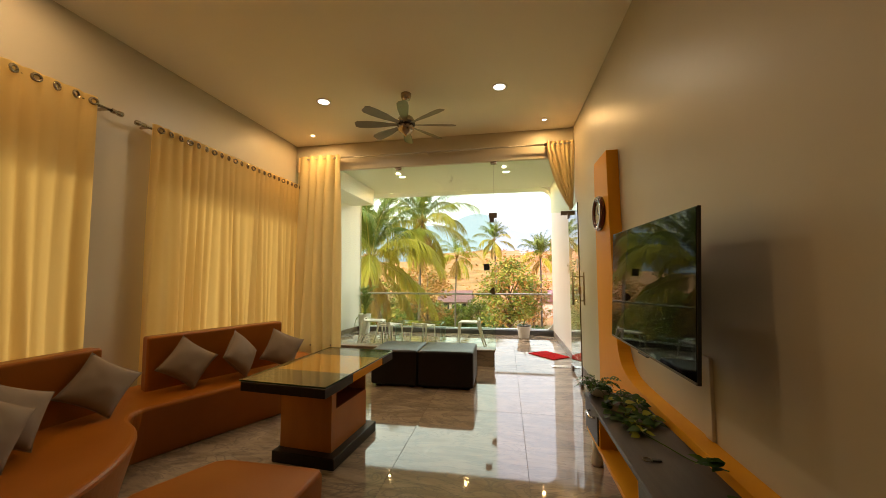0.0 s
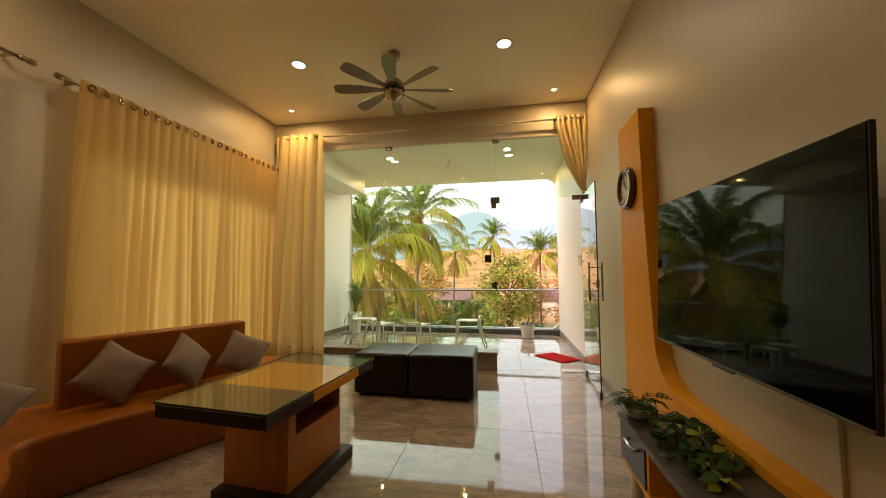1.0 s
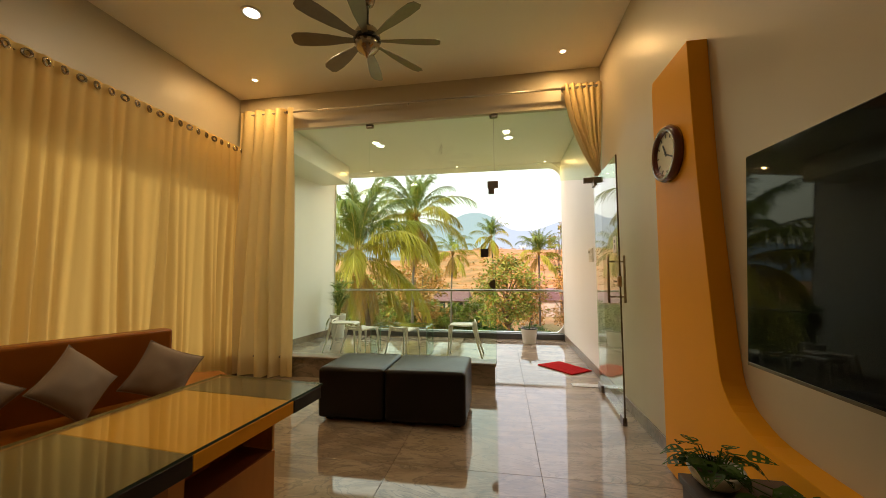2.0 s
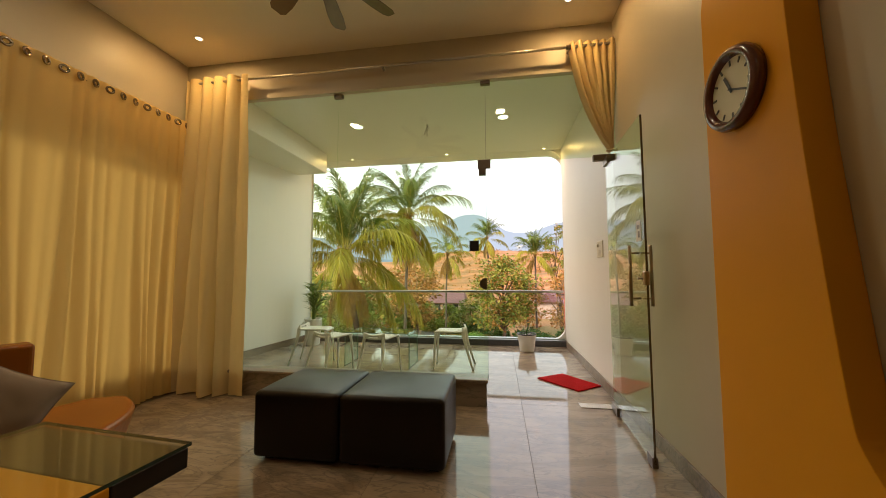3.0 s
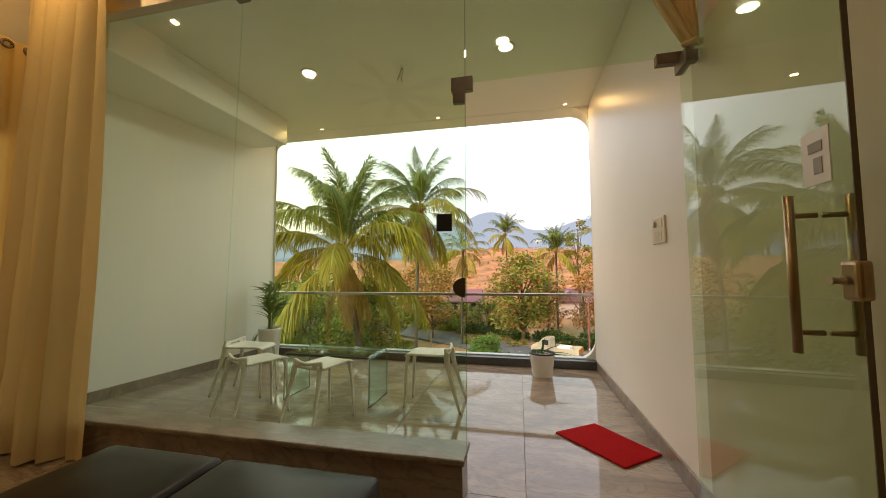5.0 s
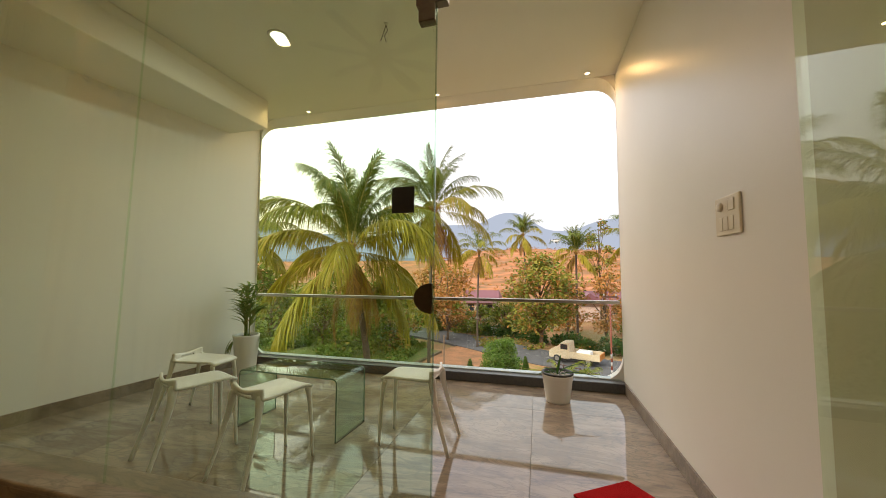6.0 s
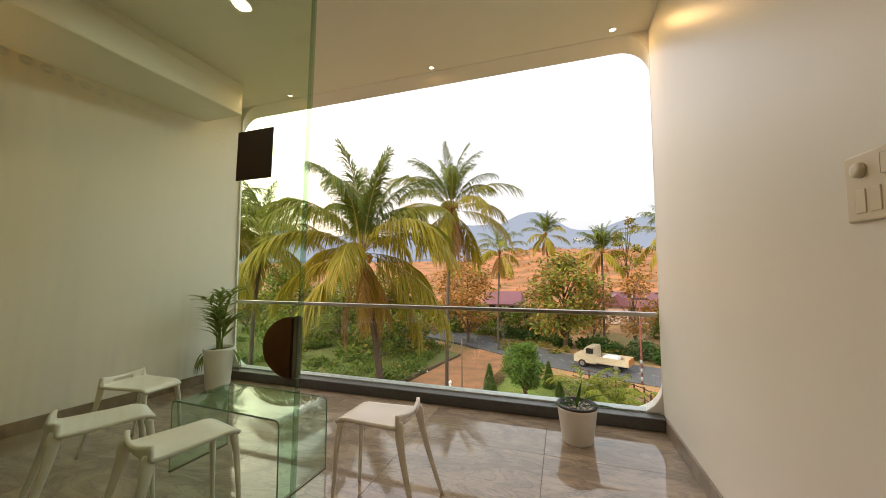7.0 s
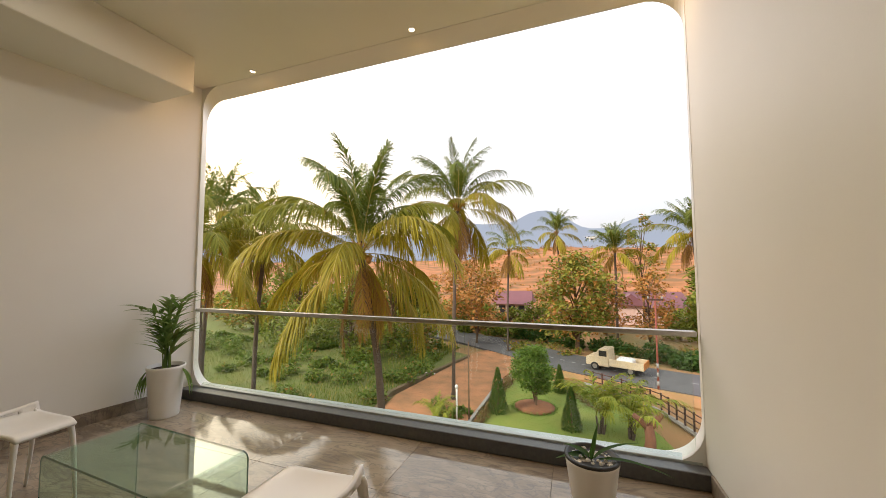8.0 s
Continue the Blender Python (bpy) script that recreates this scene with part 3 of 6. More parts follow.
BIG = "round recessed ceiling lamp glowing warm white"
SMALL = "small recessed spotlight glowing warm yellow"
for x, y, watt in ((-3.152, -1.437, 5.7), (-1.028, -1.406, 3.4)):
    downlight(x, y, HR, 0.075, LAMP_FACE, (1.0, 0.80, 0.54), watt, 170, "room lamps", BIG)
# unseen rear pair, placed and powered to brighten the near walls
for x, y, watt in ((-3.16, -3.75, 1.5), (-1.02, -3.75, 0.5)):
    downlight(x, y, HR, 0.075, LAMP_FACE, (1.0, 0.80, 0.54), watt, 176, "room lamps", BIG)
for x, y, watt in ((-3.855, -0.48, 4.8), (-0.437, -0.425, 3.8)):
    downlight(x, y, HR, 0.032, SPOT_FACE, (1.0, 0.60, 0.23), watt, 178, "room spots", SMALL)
# unseen spots added to brighten the upper side walls
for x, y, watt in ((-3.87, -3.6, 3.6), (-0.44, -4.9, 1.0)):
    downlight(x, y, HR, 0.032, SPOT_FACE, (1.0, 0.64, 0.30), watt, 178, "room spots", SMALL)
for x, y, watt in ((-2.945, 1.22, 6.5), (-0.955, 1.235, 1.4)):
    downlight(x, y, HB, 0.075, LAMP_FACE, (1.0, 0.90, 0.72), watt, 172, "balcony lamps", BIG)
for x, y, watt in ((-3.60, 2.55, 3.0), (-1.89, 2.55, 3.0), (-0.28, 2.52, 2.2)):
    downlight(x, y, HB, 0.028, SPOT_FACE, (1.0, 0.58, 0.22), watt, 178, "balcony spots", SMALL)

# ---- curtains ----
def folds(name, run, z0, z1, depth, count, material, parent, seed, gather=None, flare=0.0, pinch=0.15, broad=0.0):
    """A hanging cloth of soft folds along the plan line run (two ends); gather(u, v) moves a point of the cloth."""
    rnd = random.Random(seed)
    a, c = Vector(run[0]), Vector(run[1])
    along = c - a
    side = Vector((-along.y, along.x)).normalized()
    nu, nv = count * 8, 22
    ph = [rnd.uniform(-0.5, 0.5) for _ in range(count + 2)]
    am = [rnd.uniform(0.35, 1.35) for _ in range(count + 2)]
    verts, faces = [], []
    for j in range(nv + 1):
        v = j / nv
        for i in range(nu + 1):
            u = i / nu
            k = u * count
            k = min(max(k + (0.5 + 0.9 * v) * noise.noise(Vector((k * 0.34, v * 0.8, seed))), 0.0), count - 0.001)
            n0 = int(k)
            f = k - n0
            w = am[n0] * (1 - f) + am[n0 + 1] * f
            w *= 1 + min(v * 2.0, 1.0) * (0.9 * noise.noise(Vector((k * 0.55, v * 0.9, seed + 7.3))) - 0.12)
            shift = (ph[n0] * (1 - f) + ph[n0 + 1] * f) * v
            d = depth * w * math.sin(2 * math.pi * (k + 0.35 * shift)) * (0.75 + 0.35 * v + flare * v)
            d += depth * broad * math.sin(2 * math.pi * k / 3.3 + 2.2 * noise.noise(Vector((k * 0.2, v * 0.5, seed + 3.1)))) * min(v * 1.6, 1.0)
            d += depth * 0.25 * math.sin(2 * math.pi * k * 2.3 + 3 * v + seed) * v
            p = a + along * (u + pinch * math.cos(2 * math.pi * k) / count) + side * d
            x, y, z = p.x, p.y, z1 + (z0 - z1) * v + 0.03 * abs(noise.noise(Vector((k * 0.7, 0.3, seed)))) * v ** 8
            if gather:
                x, y, z = gather(x, y, z, u, v)
            verts.append((x, y, z))
    for j in range(nv):
        for i in range(nu):
            q = j * (nu + 1) + i
            faces.append((q, q + 1, q + nu + 2, q + nu + 1))
    return raw(name, verts, faces, material, parent, smooth=True)


def eyelet_curtain(y0, y1, rod0, rod1, z1, count, seed, label):
    """A long curtain on steel eyelets along the west wall."""
    x = XL + 0.095
    th = thing("curtain", pose(x, (y0 + y1) / 2, 0), label, "curtain", "window curtains")
    mid_y = (y0 + y1) / 2
    folds("cloth", ((0.022, y0 - mid_y), (0.022, y1 - mid_y)), 0.02, z1 + 0.05, 0.0125, count, CURTAIN, th, seed, flare=1.3, pinch=0.06, broad=1.5)
    for k in range(count):
        yy = y0 - mid_y + (y1 - y0) * (k + 0.75) / count
        turn = 90 + (22 if k % 3 else -15)
        b = bmesh.new()
        ring = [(0.024 * math.cos(2 * math.pi * i / 14), 0, 0.024 * math.sin(2 * math.pi * i / 14)) for i in range(15)]
        b = tube(ring, 0.0095, 6, b)
        bmesh.ops.transform(b, matrix=pose(0.04, yy, z1, 0, 0, turn), verts=b.verts[:])
        part("eyelet", b, FAN_METAL, th, smooth=True)
    rod = thing("curtain_rod", pose(x, (rod0 + rod1) / 2, z1), "bronze steel curtain rod with turned ends on the wall", "curtain rod")
    h = (rod1 - rod0) / 2
    part("rod", tube([(0, -h, 0), (0, 0, 0), (0, h, 0)], 0.0125, 12), FAN_METAL, rod, smooth=True)
    for s in (-1, 1):
        b = lathe([(0.0125, 0), (0.021, 0.004), (0.021, 0.03), (0.014, 0.04), (0.023, 0.052), (0.023, 0.085), (0.012, 0.095)], 16)
        bmesh.ops.transform(b, matrix=pose(0, s * h, 0, -90 * s, 0, 0), verts=b.verts[:])
        part("finial", b, FAN_METAL, rod, smooth=True)
        part("bracket", box(-0.095, 0.0, s * (h - 0.03) - 0.008, s * (h - 0.03) + 0.008, -0.012, 0.012, 0.003), FAN_METAL, rod)


eyelet_curtain(-2.60, -0.06, -2.64, -0.03, 2.712, 24, 3, "closed cream curtain on steel eyelets, lit through by a window")
eyelet_curtain(-5.3, -3.06, -5.4, -2.93, 2.728, 19, 8, "closed cream curtain on steel eyelets behind the sofa")

rod = thing("curtain_rod", pose(-2.0, -0.18, 3.165), "slim steel curtain rod below the beam over the glass", "curtain rod")
part("rod", tube([(-2.2, 0, 0), (0, 0, 0), (1.97, 0, 0)], 0.0125, 12), STEEL, rod, smooth=True)
for x in (-1.62, -0.13, 1.6):
    part("bracket", box(x - 0.008, x + 0.008, 0, 0.08, -0.012, 0.012, 0.002), STEEL, rod)
for x in (-1.62, 1.60):
    part("collar", tube([(x - 0.02, 0, 0), (x, 0, 0), (x + 0.02, 0, 0)], 0.02, 12), DARK_STEEL, rod, smooth=True)

bunch = thing("curtain", pose(0, 0, 0), "drawn cream curtain hanging in a thick bunch beside the glass", "curtain", "partition curtains")


def spread_down(x, y, z, u, v):
    k = 1.0 + 0.17 * v
    return (-3.98 + (x + 3.98) * k, y - 0.05 * v, z)


folds("cloth", ((-4.29, -0.18), (-3.56, -0.18)), 0.012, 3.21, 0.08, 5, CURTAIN2, bunch, 23, spread_down, broad=0.55)

tied = thing("curtain", pose(0, 0, 0), "cream curtain gathered up and tied back to the wall", "curtain", "partition curtains")


def tie(x, y, z, u, v):
    k = v ** 1.25
    ex, ey = -0.045 + 0.03 * (u - 0.5), -0.10 + 0.04 * math.sin(u * 40)
    return (x * (1 - k) + ex * k, y * (1 - k) + ey * k, z - 0.10 * (1 - u) * math.sin(math.pi * v))


folds("cloth", ((-0.41, -0.17), (-0.02, -0.17)), 2.22, 3.205, 0.05, 6, CURTAIN2, tied, 5, tie)
part("tieback", tube([(-0.085, -0.10, 2.235), (-0.05, -0.15, 2.225), (-0.012, -0.10, 2.235), (-0.05, -0.055, 2.24), (-0.085, -0.10, 2.235)], 0.012, 8), CURTAIN2, tied, smooth=True)
part("hook", tube([(-0.002, -0.10, 2.25), (-0.03, -0.10, 2.25), (-0.035, -0.10, 2.265)], 0.006, 8), STEEL, tied)


# ---- ceiling fan ----
fan = thing("ceiling_fan", pose(-2.11, -1.44, HR), "bronze metal ceiling fan with eight narrow blades", "ceiling fan")
part("canopy", lathe([(0.062, 0), (0.062, -0.03), (0.05, -0.065), (0.018, -0.085)], 24), FAN_METAL, fan, smooth=True)
part("rod", tube([(0, 0, -0.08), (0, 0, -0.18), (0, 0, -0.27)], 0.0115, 12), BLACK, fan, smooth=True)
part("motor", lathe([(0.02, -0.25), (0.05, -0.265), (0.085, -0.29), (0.105, -0.33), (0.105, -0.35), (0.10, -0.355)], 28), FAN_METAL, fan, smooth=True)
part("band", lathe([(0.100, -0.355), (0.108, -0.36), (0.108, -0.375), (0.098, -0.38)], 28), BLACK, fan, smooth=True)
part("bowl", lathe([(0.10, -0.38), (0.098, -0.42), (0.075, -0.455), (0.04, -0.475), (0.012, -0.5), (0.004, -0.515)], 28), FAN_METAL, fan, smooth=True)
for k in range(8):
    b = bmesh.new()
    prof = [(0.09, 0.022), (0.18, 0.028), (0.30, 0.05), (0.45, 0.062), (0.55, 0.058), (0.585, 0.035)]
    top = []
    for r, h in prof:
        tw = radians(14)
        top.append([b.verts.new((r, s * h * math.cos(tw), -0.372 + s * h * math.sin(tw) + dz)) for s in (-1, 1) for dz in (0.002, -0.002)])
    for p, q in zip(top, top[1:]):
        for i, j in ((0, 2), (2, 3), (3, 1), (1, 0)):
            b.faces.new((p[i], p[j], q[j], q[i]))
    b.faces.new([top[0][i] for i in (0, 1, 3, 2)])
    b.faces.new([top[-1][i] for i in (0, 2, 3, 1)])
    bmesh.ops.recalc_face_normals(b, faces=b.faces[:])
    bmesh.ops.transform(b, matrix=pose(0, 0, 0, 0, 0, 45 * k + 12), verts=b.verts[:])
    part("blade", b, FAN_BLADE, fan)

for x, y, z in ((-1.98, 1.32, HB), (-2.12, -4.05, HR)):
    hook = thing("ceiling_hook", pose(x, y, z), "bent wire hook hanging from the ceiling", "hook", "ceiling hooks")
    part("plate", lathe([(0.02, 0), (0.02, -0.006), (0.012, -0.012)], 14), WHITE_PL, hook)
    part("wire", tube(smooth_line([(0, 0, -0.01), (0.012, 0, -0.06), (-0.01, 0.0, -0.10), (0.0, 0.01, -0.15)], 5), 0.003, 6), BLACK, hook)
    part("wire", tube(smooth_line([(0, 0, -0.01), (-0.03, 0.01, -0.08), (-0.05, 0.01, -0.13)], 5), 0.003, 6), BLACK, hook)


# ---- sofa ----
SEAT = 0.40


def sofa():
    th = thing("sofa", pose(0, 0, 0), "wavy built-in sofa of tan leather with separate backrests", "sofa")
    front = [(-2.72, -4.95), (-2.74, -4.5), (-2.80, -4.12), (-2.90, -3.84), (-3.06, -3.60), (-3.24, -3.44), (-3.42, -3.34), (-3.50, -3.22),
             (-3.44, -3.06), (-3.30, -2.76), (-3.15, -2.46), (-3.02, -2.18), (-2.98, -1.92), (-3.06, -1.66), (-3.22, -1.46), (-3.42, -1.34)]
    line = [(p.x, p.y) for p in smooth_line([(x, y, 0) for x, y in front], 5)]
    back = [(-3.60, -1.42), (-3.72, -1.9), (-4.05, -2.6), (-4.18, -3.1), (-4.18, -4.95)]
    b = prism(line + back, 0.0, SEAT, 0.028, 3)
    for v in b.verts:
        if v.co.z < 0.2:
            k = min(range(len(line)), key=lambda i: (line[i][0] - v.co.x) ** 2 + (line[i][1] - v.co.y) ** 2)
            p, q = Vector(line[max(k - 1, 0)]), Vector(line[min(k + 1, len(line) - 1)])
            if (Vector(line[k]) - v.co.xy).length < 0.06:
                d = (q - p).normalized()
                v.co.x, v.co.y = v.co.x - d.y * 0.085, v.co.y + d.x * 0.085
    part("seat", b, LEATHER, th, smooth=False)
    # backrests stand on the seat along two staggered lines
    for (x0, y0), (x1, y1), h in (((-3.825, -2.90), (-3.335, -1.875), 0.828), ((-3.93, -4.95), (-3.74, -3.28), 0.83)):
        d = (Vector((x1, y1)) - Vector((x0, y0)))
        s = Vector((-d.y, d.x)).normalized() * 0.13
        quad = [(x0, y0), (x1, y1), (x1 + s.x, y1 + s.y), (x0 + s.x, y0 + s.y)]
        b = prism(quad, SEAT - 0.02, h)
        bmesh.ops.bevel(b, geom=b.edges[:], offset=0.02, segments=3, profile=0.5, affect="EDGES")
        part("backrest", b, LEATHER, th)
    return th


sofa()


def cushion_mesh(size, thick, seed):
    rnd = random.Random(seed)
    b = bmesh.new()
    n = 16
    for s in (1, -1):
        g = []
        for i in range(n + 1):
            row = []
            for j in range(n + 1):
                u, v = 2 * i / n - 1, 2 * j / n - 1
                k = (1 - u * u) * (1 - v * v)
                pin = 1 - 0.10 * (1 - abs(u) ** 2) * abs(v) ** 3
                pin2 = 1 - 0.10 * (1 - abs(v) ** 2) * abs(u) ** 3
                w = noise.noise(Vector((u * 2.2 + seed, v * 2.2, s))) * 0.012 * (k > 0)
                row.append(b.verts.new((u * size / 2 * pin2, s * (thick / 2 * k ** 0.45 + w * k), v * size / 2 * pin)))
            g.append(row)
        for i in range(n):
            for j in range(n):
                b.faces.new((g[i][j], g[i + 1][j], g[i + 1][j + 1], g[i][j + 1]))
    bmesh.ops.remove_doubles(b, verts=b.verts[:], dist=0.0015)
    bmesh.ops.recalc_face_normals(b, faces=b.faces[:])
    return b


def cushion(x, y, z, yaw, lean, roll, seed, size=0.32):
    th = tagged(part("cushion", cushion_mesh(size, 0.15, seed), CUSHION, smooth=True),
                "taupe woven cushion leaning on the tan sofa backrest", "cushion", "sofa cushions")
    th.matrix_world = Matrix.Translation((x, y, z)) @ Euler((0, 0, radians(yaw))).to_matrix().to_4x4() @ \
        Euler((radians(lean), 0, 0)).to_matrix().to_4x4() @ Euler((0, radians(roll), 0)).to_matrix().to_4x4()
    edge = []
    n = 16
    for u, v in [(2 * i / n - 1, -1) for i in range(n)] + [(1, 2 * i / n - 1) for i in range(n)] + [(1 - 2 * i / n, 1) for i in range(n)] + [(-1, 1 - 2 * i / n) for i in range(n + 1)]:
        pin, pin2 = 1 - 0.10 * (1 - u * u) * abs(v) ** 3, 1 - 0.10 * (1 - v * v) * abs(u) ** 3
        edge.append((u * size / 2 * pin2, 0.004 * noise.noise(Vector((u * 9, v * 9, seed))), v * size / 2 * pin))
    part("piping", tube(edge, [0.003 + 0.0015 * noise.noise(Vector((i * 0.8, seed, 0))) for i in range(len(edge))], 6), CUSHION, th, smooth=True)
    return th


# each stands on a corner, leaning back
cushion(-3.60, -2.74, SEAT + 0.205, 63, -20, 40, 1)
cushion(-3.39, -2.40, SEAT + 0.205, 95, -20, 50, 2)
cushion(-3.20, -2.06, SEAT + 0.185, 50, -22, 28, 3)
cushion(-3.64, -3.36, SEAT + 0.205, 70, -22, 38, 4)
cushion(-3.55, -3.86, SEAT + 0.205, 92, -22, 30, 5)
cushion(-3.42, -4.02, SEAT + 0.205, 96, -22, 38, 6)

pouf = thing("pouf", pose(-2.2, -4.12, 0), "low tan leather pouf beside the sofa", "pouf")
out = [(-0.34, -0.45), (0.34, -0.45), (0.35, 0.39), (0.325, 0.415), (-0.16, 0.42), (-0.22, 0.395), (-0.36, 0.1)]
part("body", prism(out, 0.02, 0.42, 0.02, 3), LEATHER, pouf)
for x, y in ((-0.26, -0.38), (0.28, -0.38), (0.28, 0.34), (-0.18, 0.34)):
    part("foot", lathe([(0.025, 0), (0.025, 0.02)], 12), BLACK, pouf)

# ---- centre table ----
table = thing("centre_table", pose(-2.285, -2.865, 0, 0, 0, -5), "pedestal table with a glass sheet over a yellow and dark board", "table")
part("plinth", box(-0.36, 0.14, -0.13, 0.52, 0.0, 0.08, 0.006), DARK_WOOD, table, "dark wood plinth")
b = box(-0.345, -0.10, -0.06, 0.46, 0.08, 0.612)
box(-0.10, 0.075, -0.06, 0.0, 0.08, 0.612, bm=b)
box(-0.10, 0.075, 0.0, 0.46, 0.08, 0.36, bm=b)
bmesh.ops.remove_doubles(b, verts=b.verts[:], dist=0.0005)
body = part("pedestal", b, ORANGE_WOOD, table, "orange laminate pedestal with an open recess")
part("recess_end", box(-0.094, 0.072, 0.445, 0.458, 0.366, 0.611), ORANGE_WOOD, body, "orange end board of the recess")
part("recess_floor", box(-0.094, 0.072, 0.002, 0.444, 0.3605, 0.366), NICHE, body, "dark brown floor of the recess")
part("recess_back", box(-0.0995, -0.094, 0.002, 0.458, 0.362, 0.611), NICHE, body, "dark brown back of the recess")
part("board_end", box(-0.30, 0.30, -0.488, -0.165, 0.612, 0.668, 0.003), DARK_WOOD, table, "dark wood end of the table board")
part("board_end", box(-0.30, 0.30, 0.30, 0.495, 0.612, 0.668, 0.003), DARK_WOOD, table, "dark wood end of the table board")
part("board_middle", box(-0.298, 0.298, -0.163, 0.298, 0.614, 0.667, 0.003), YELLOW, table, "yellow laminate middle of the table board")
g = pane("glass_sheet", -0.305, 0.305, -0.492, 0.50, 0.672, 0.682, table, CLEAR)
g.data.materials[1] = EDGE_DARK

# ---- two black ottomans ----
for k, (x, hw) in enumerate(((-2.303, 0.281), (-1.690, 0.325))):
    ot = thing("ottoman", pose(x, -0.98, 0), "square black leather ottoman with piped seams", "ottoman", "paired ottomans")
    b = box(-hw, hw, -0.284, 0.284, 0.03, 0.432, 0.03, 4)
    bmesh.ops.subdivide_edges(b, edges=[e for e in b.edges if e.calc_length() > 0.3], cuts=6, use_grid_fill=True)
    for v in b.verts:
        # the padded top swells a little and dips where people sit
        if v.co.z > 0.42:
            v.co.z += 0.010 * (1 - (v.co.x / hw) ** 2) * (1 - (v.co.y / 0.284) ** 2) + 0.003 * noise.noise(v.co * 9 + Vector((k, 0, 0)))
    part("body", b, BLACK_LEATHER, ot, smooth=True)
    for sx in (-1, 1):
        for sy in (-1, 1):
            part("foot", box(sx * (hw - 0.075) - 0.03, sx * (hw - 0.075) + 0.03, sy * 0.19 - 0.03, sy * 0.19 + 0.03, 0, 0.042, 0.004), BLACK, ot)

# ---- television wall ----
def ochre_panel():
    edge = [(-1.59, 0.02), (-1.60, 2.36), (-1.615, 2.42), (-2.045, 2.42), (-2.06, 2.05), (-2.085, 1.64), (-2.125, 1.235), (-2.175, 0.80), (-2.215, 0.675), (-2.31, 0.59),
            (-2.55, 0.535), (-3.4, 0.515), (-4.7, 0.505), (-4.7, 0.02)]
    crv = [(p.x, p.y) for p in smooth_line([(y, z, 0) for y, z in edge[3:12]], 4)]
    b = prism(edge[:3] + crv + edge[12:], XR - 0.10, XR - 0.0005, 0.003, 2, axis="x")
    return b


tagged(part("wall_panel", ochre_panel(), YELLOW), "ochre laminate wall panel curving down into a low band", "wall panel")

clock = thing("wall_clock", pose(XR - 0.101, -1.815, 1.89, 0, -90, 0), "round wall clock with a dark red wooden rim", "clock")
part("rim", lathe([(0.16, 0.0), (0.165, 0.02), (0.155, 0.042), (0.135, 0.045), (0.125, 0.03), (0.12, 0.012)], 40), CLOCK_RIM, clock, smooth=True)
part("face", lathe([(0.128, 0.012), (0.128, 0.02)], 40), CLOCK_FACE, clock)
for k in range(12):
    a = radians(30 * k)
    b = box(-0.004, 0.004, 0.095, 0.118, 0.0202, 0.0225)
    bmesh.ops.transform(b, matrix=pose(0, 0, 0, 0, 0, 30 * k), verts=b.verts[:])
    part("hour_mark", b, BLACK, clock)
for ang, ln, w in ((-62, 0.07, 0.006), (155, 0.10, 0.004)):
    b = box(-w, w, -0.015, ln, 0.024, 0.026)
    bmesh.ops.transform(b, matrix=pose(0, 0, 0, 0, 0, ang), verts=b.verts[:])
    part("hand_bar", b, BLACK, clock)

tv = thing("television", pose(-0.25, -3.225, 1.254, 0, 2.4, 0), "large flat black television on a wall bracket", "television")
part("case", box(0.011, 0.055, -0.25, 0.36, -0.30, 0.12, 0.012), BLACK, tv)
part("bezel", box(-0.004, 0.011, -0.557, 0.557, -0.352, 0.352, 0.003), BLACK, tv)
part("screen", box(-0.007, -0.0035, -0.552, 0.552, -0.340, 0.347), SCREEN, tv, "glossy black screen")
part("lower_trim", box(-0.0075, -0.003, -0.555, 0.555, -0.3515, -0.3415, 0.001), DARK_STEEL, tv, "thin grey metal lower trim")
part("badge", box(-0.008, 0.008, -0.06, 0.06, -0.361, -0.353, 0.002), BLACK, tv)
arm = part("bracket_arm", box(0.05, 0.17, 0.1, 0.2, -0.06, 0.06, 0.004), BLACK, tv)
part("bracket_plate", box(0.165, 0.253, 0.05, 0.3, -0.13, 0.13, 0.004), BLACK, tv)

duct = tagged(part("cable_duct", box(XR - 0.018, XR - 0.0005, -3.36, -3.295, 0.52, 0.92, 0.003), WALL), "cream plastic cable duct below the television", "cable duct")

console = thing("tv_console", pose(0, 0, 0), "low grey wood console with yellow niches and drawers", "console")
part("top_board", box(-0.445, -0.103, -4.95, -2.54, 0.445, 0.472, 0.003), GREY_WOOD, console)
part("side_board", box(-0.435, -0.08, -2.575, -2.55, 0.225, 0.445, 0.002), GREY_WOOD, console)
part("bottom_board", box(-0.435, -0.08, -4.94, -2.575, 0.225, 0.25, 0.002), YELLOW, console, "yellow laminate bottom board")
part("back_board", box(-0.095, -0.08, -4.94, -2.575, 0.25, 0.445), YELLOW, console, "yellow laminate back of the niches")
for y0, y1 in ((-2.90, -2.577), (-3.98, -3.60), (-4.9, -4.55)):
    dr = part("drawer", box(-0.438, -0.11, y0, y1, 0.252, 0.442, 0.003), GREY_WOOD, console)
    my = (y0 + y1) / 2 - 0.04
    b = tube([(-0.438, my - 0.062, 0.405), (-0.462, my - 0.058, 0.403), (-0.466, my, 0.402), (-0.462, my + 0.058, 0.403), (-0.438, my + 0.062, 0.405)], 0.011, 8, flat=0.6)
    part("handle", b, CHROME, dr, "chrome bow handle", smooth=True)
for y in (-2.61, -3.6, -4.7):
    foot = part("foot", lathe([(0.038, 0), (0.042, 0.012), (0.024, 0.16), (0.03, 0.226)], 16), WHITE_PL, console, "white turned foot", smooth=True)
    foot.matrix_basis = pose(-0.38, y, 0)
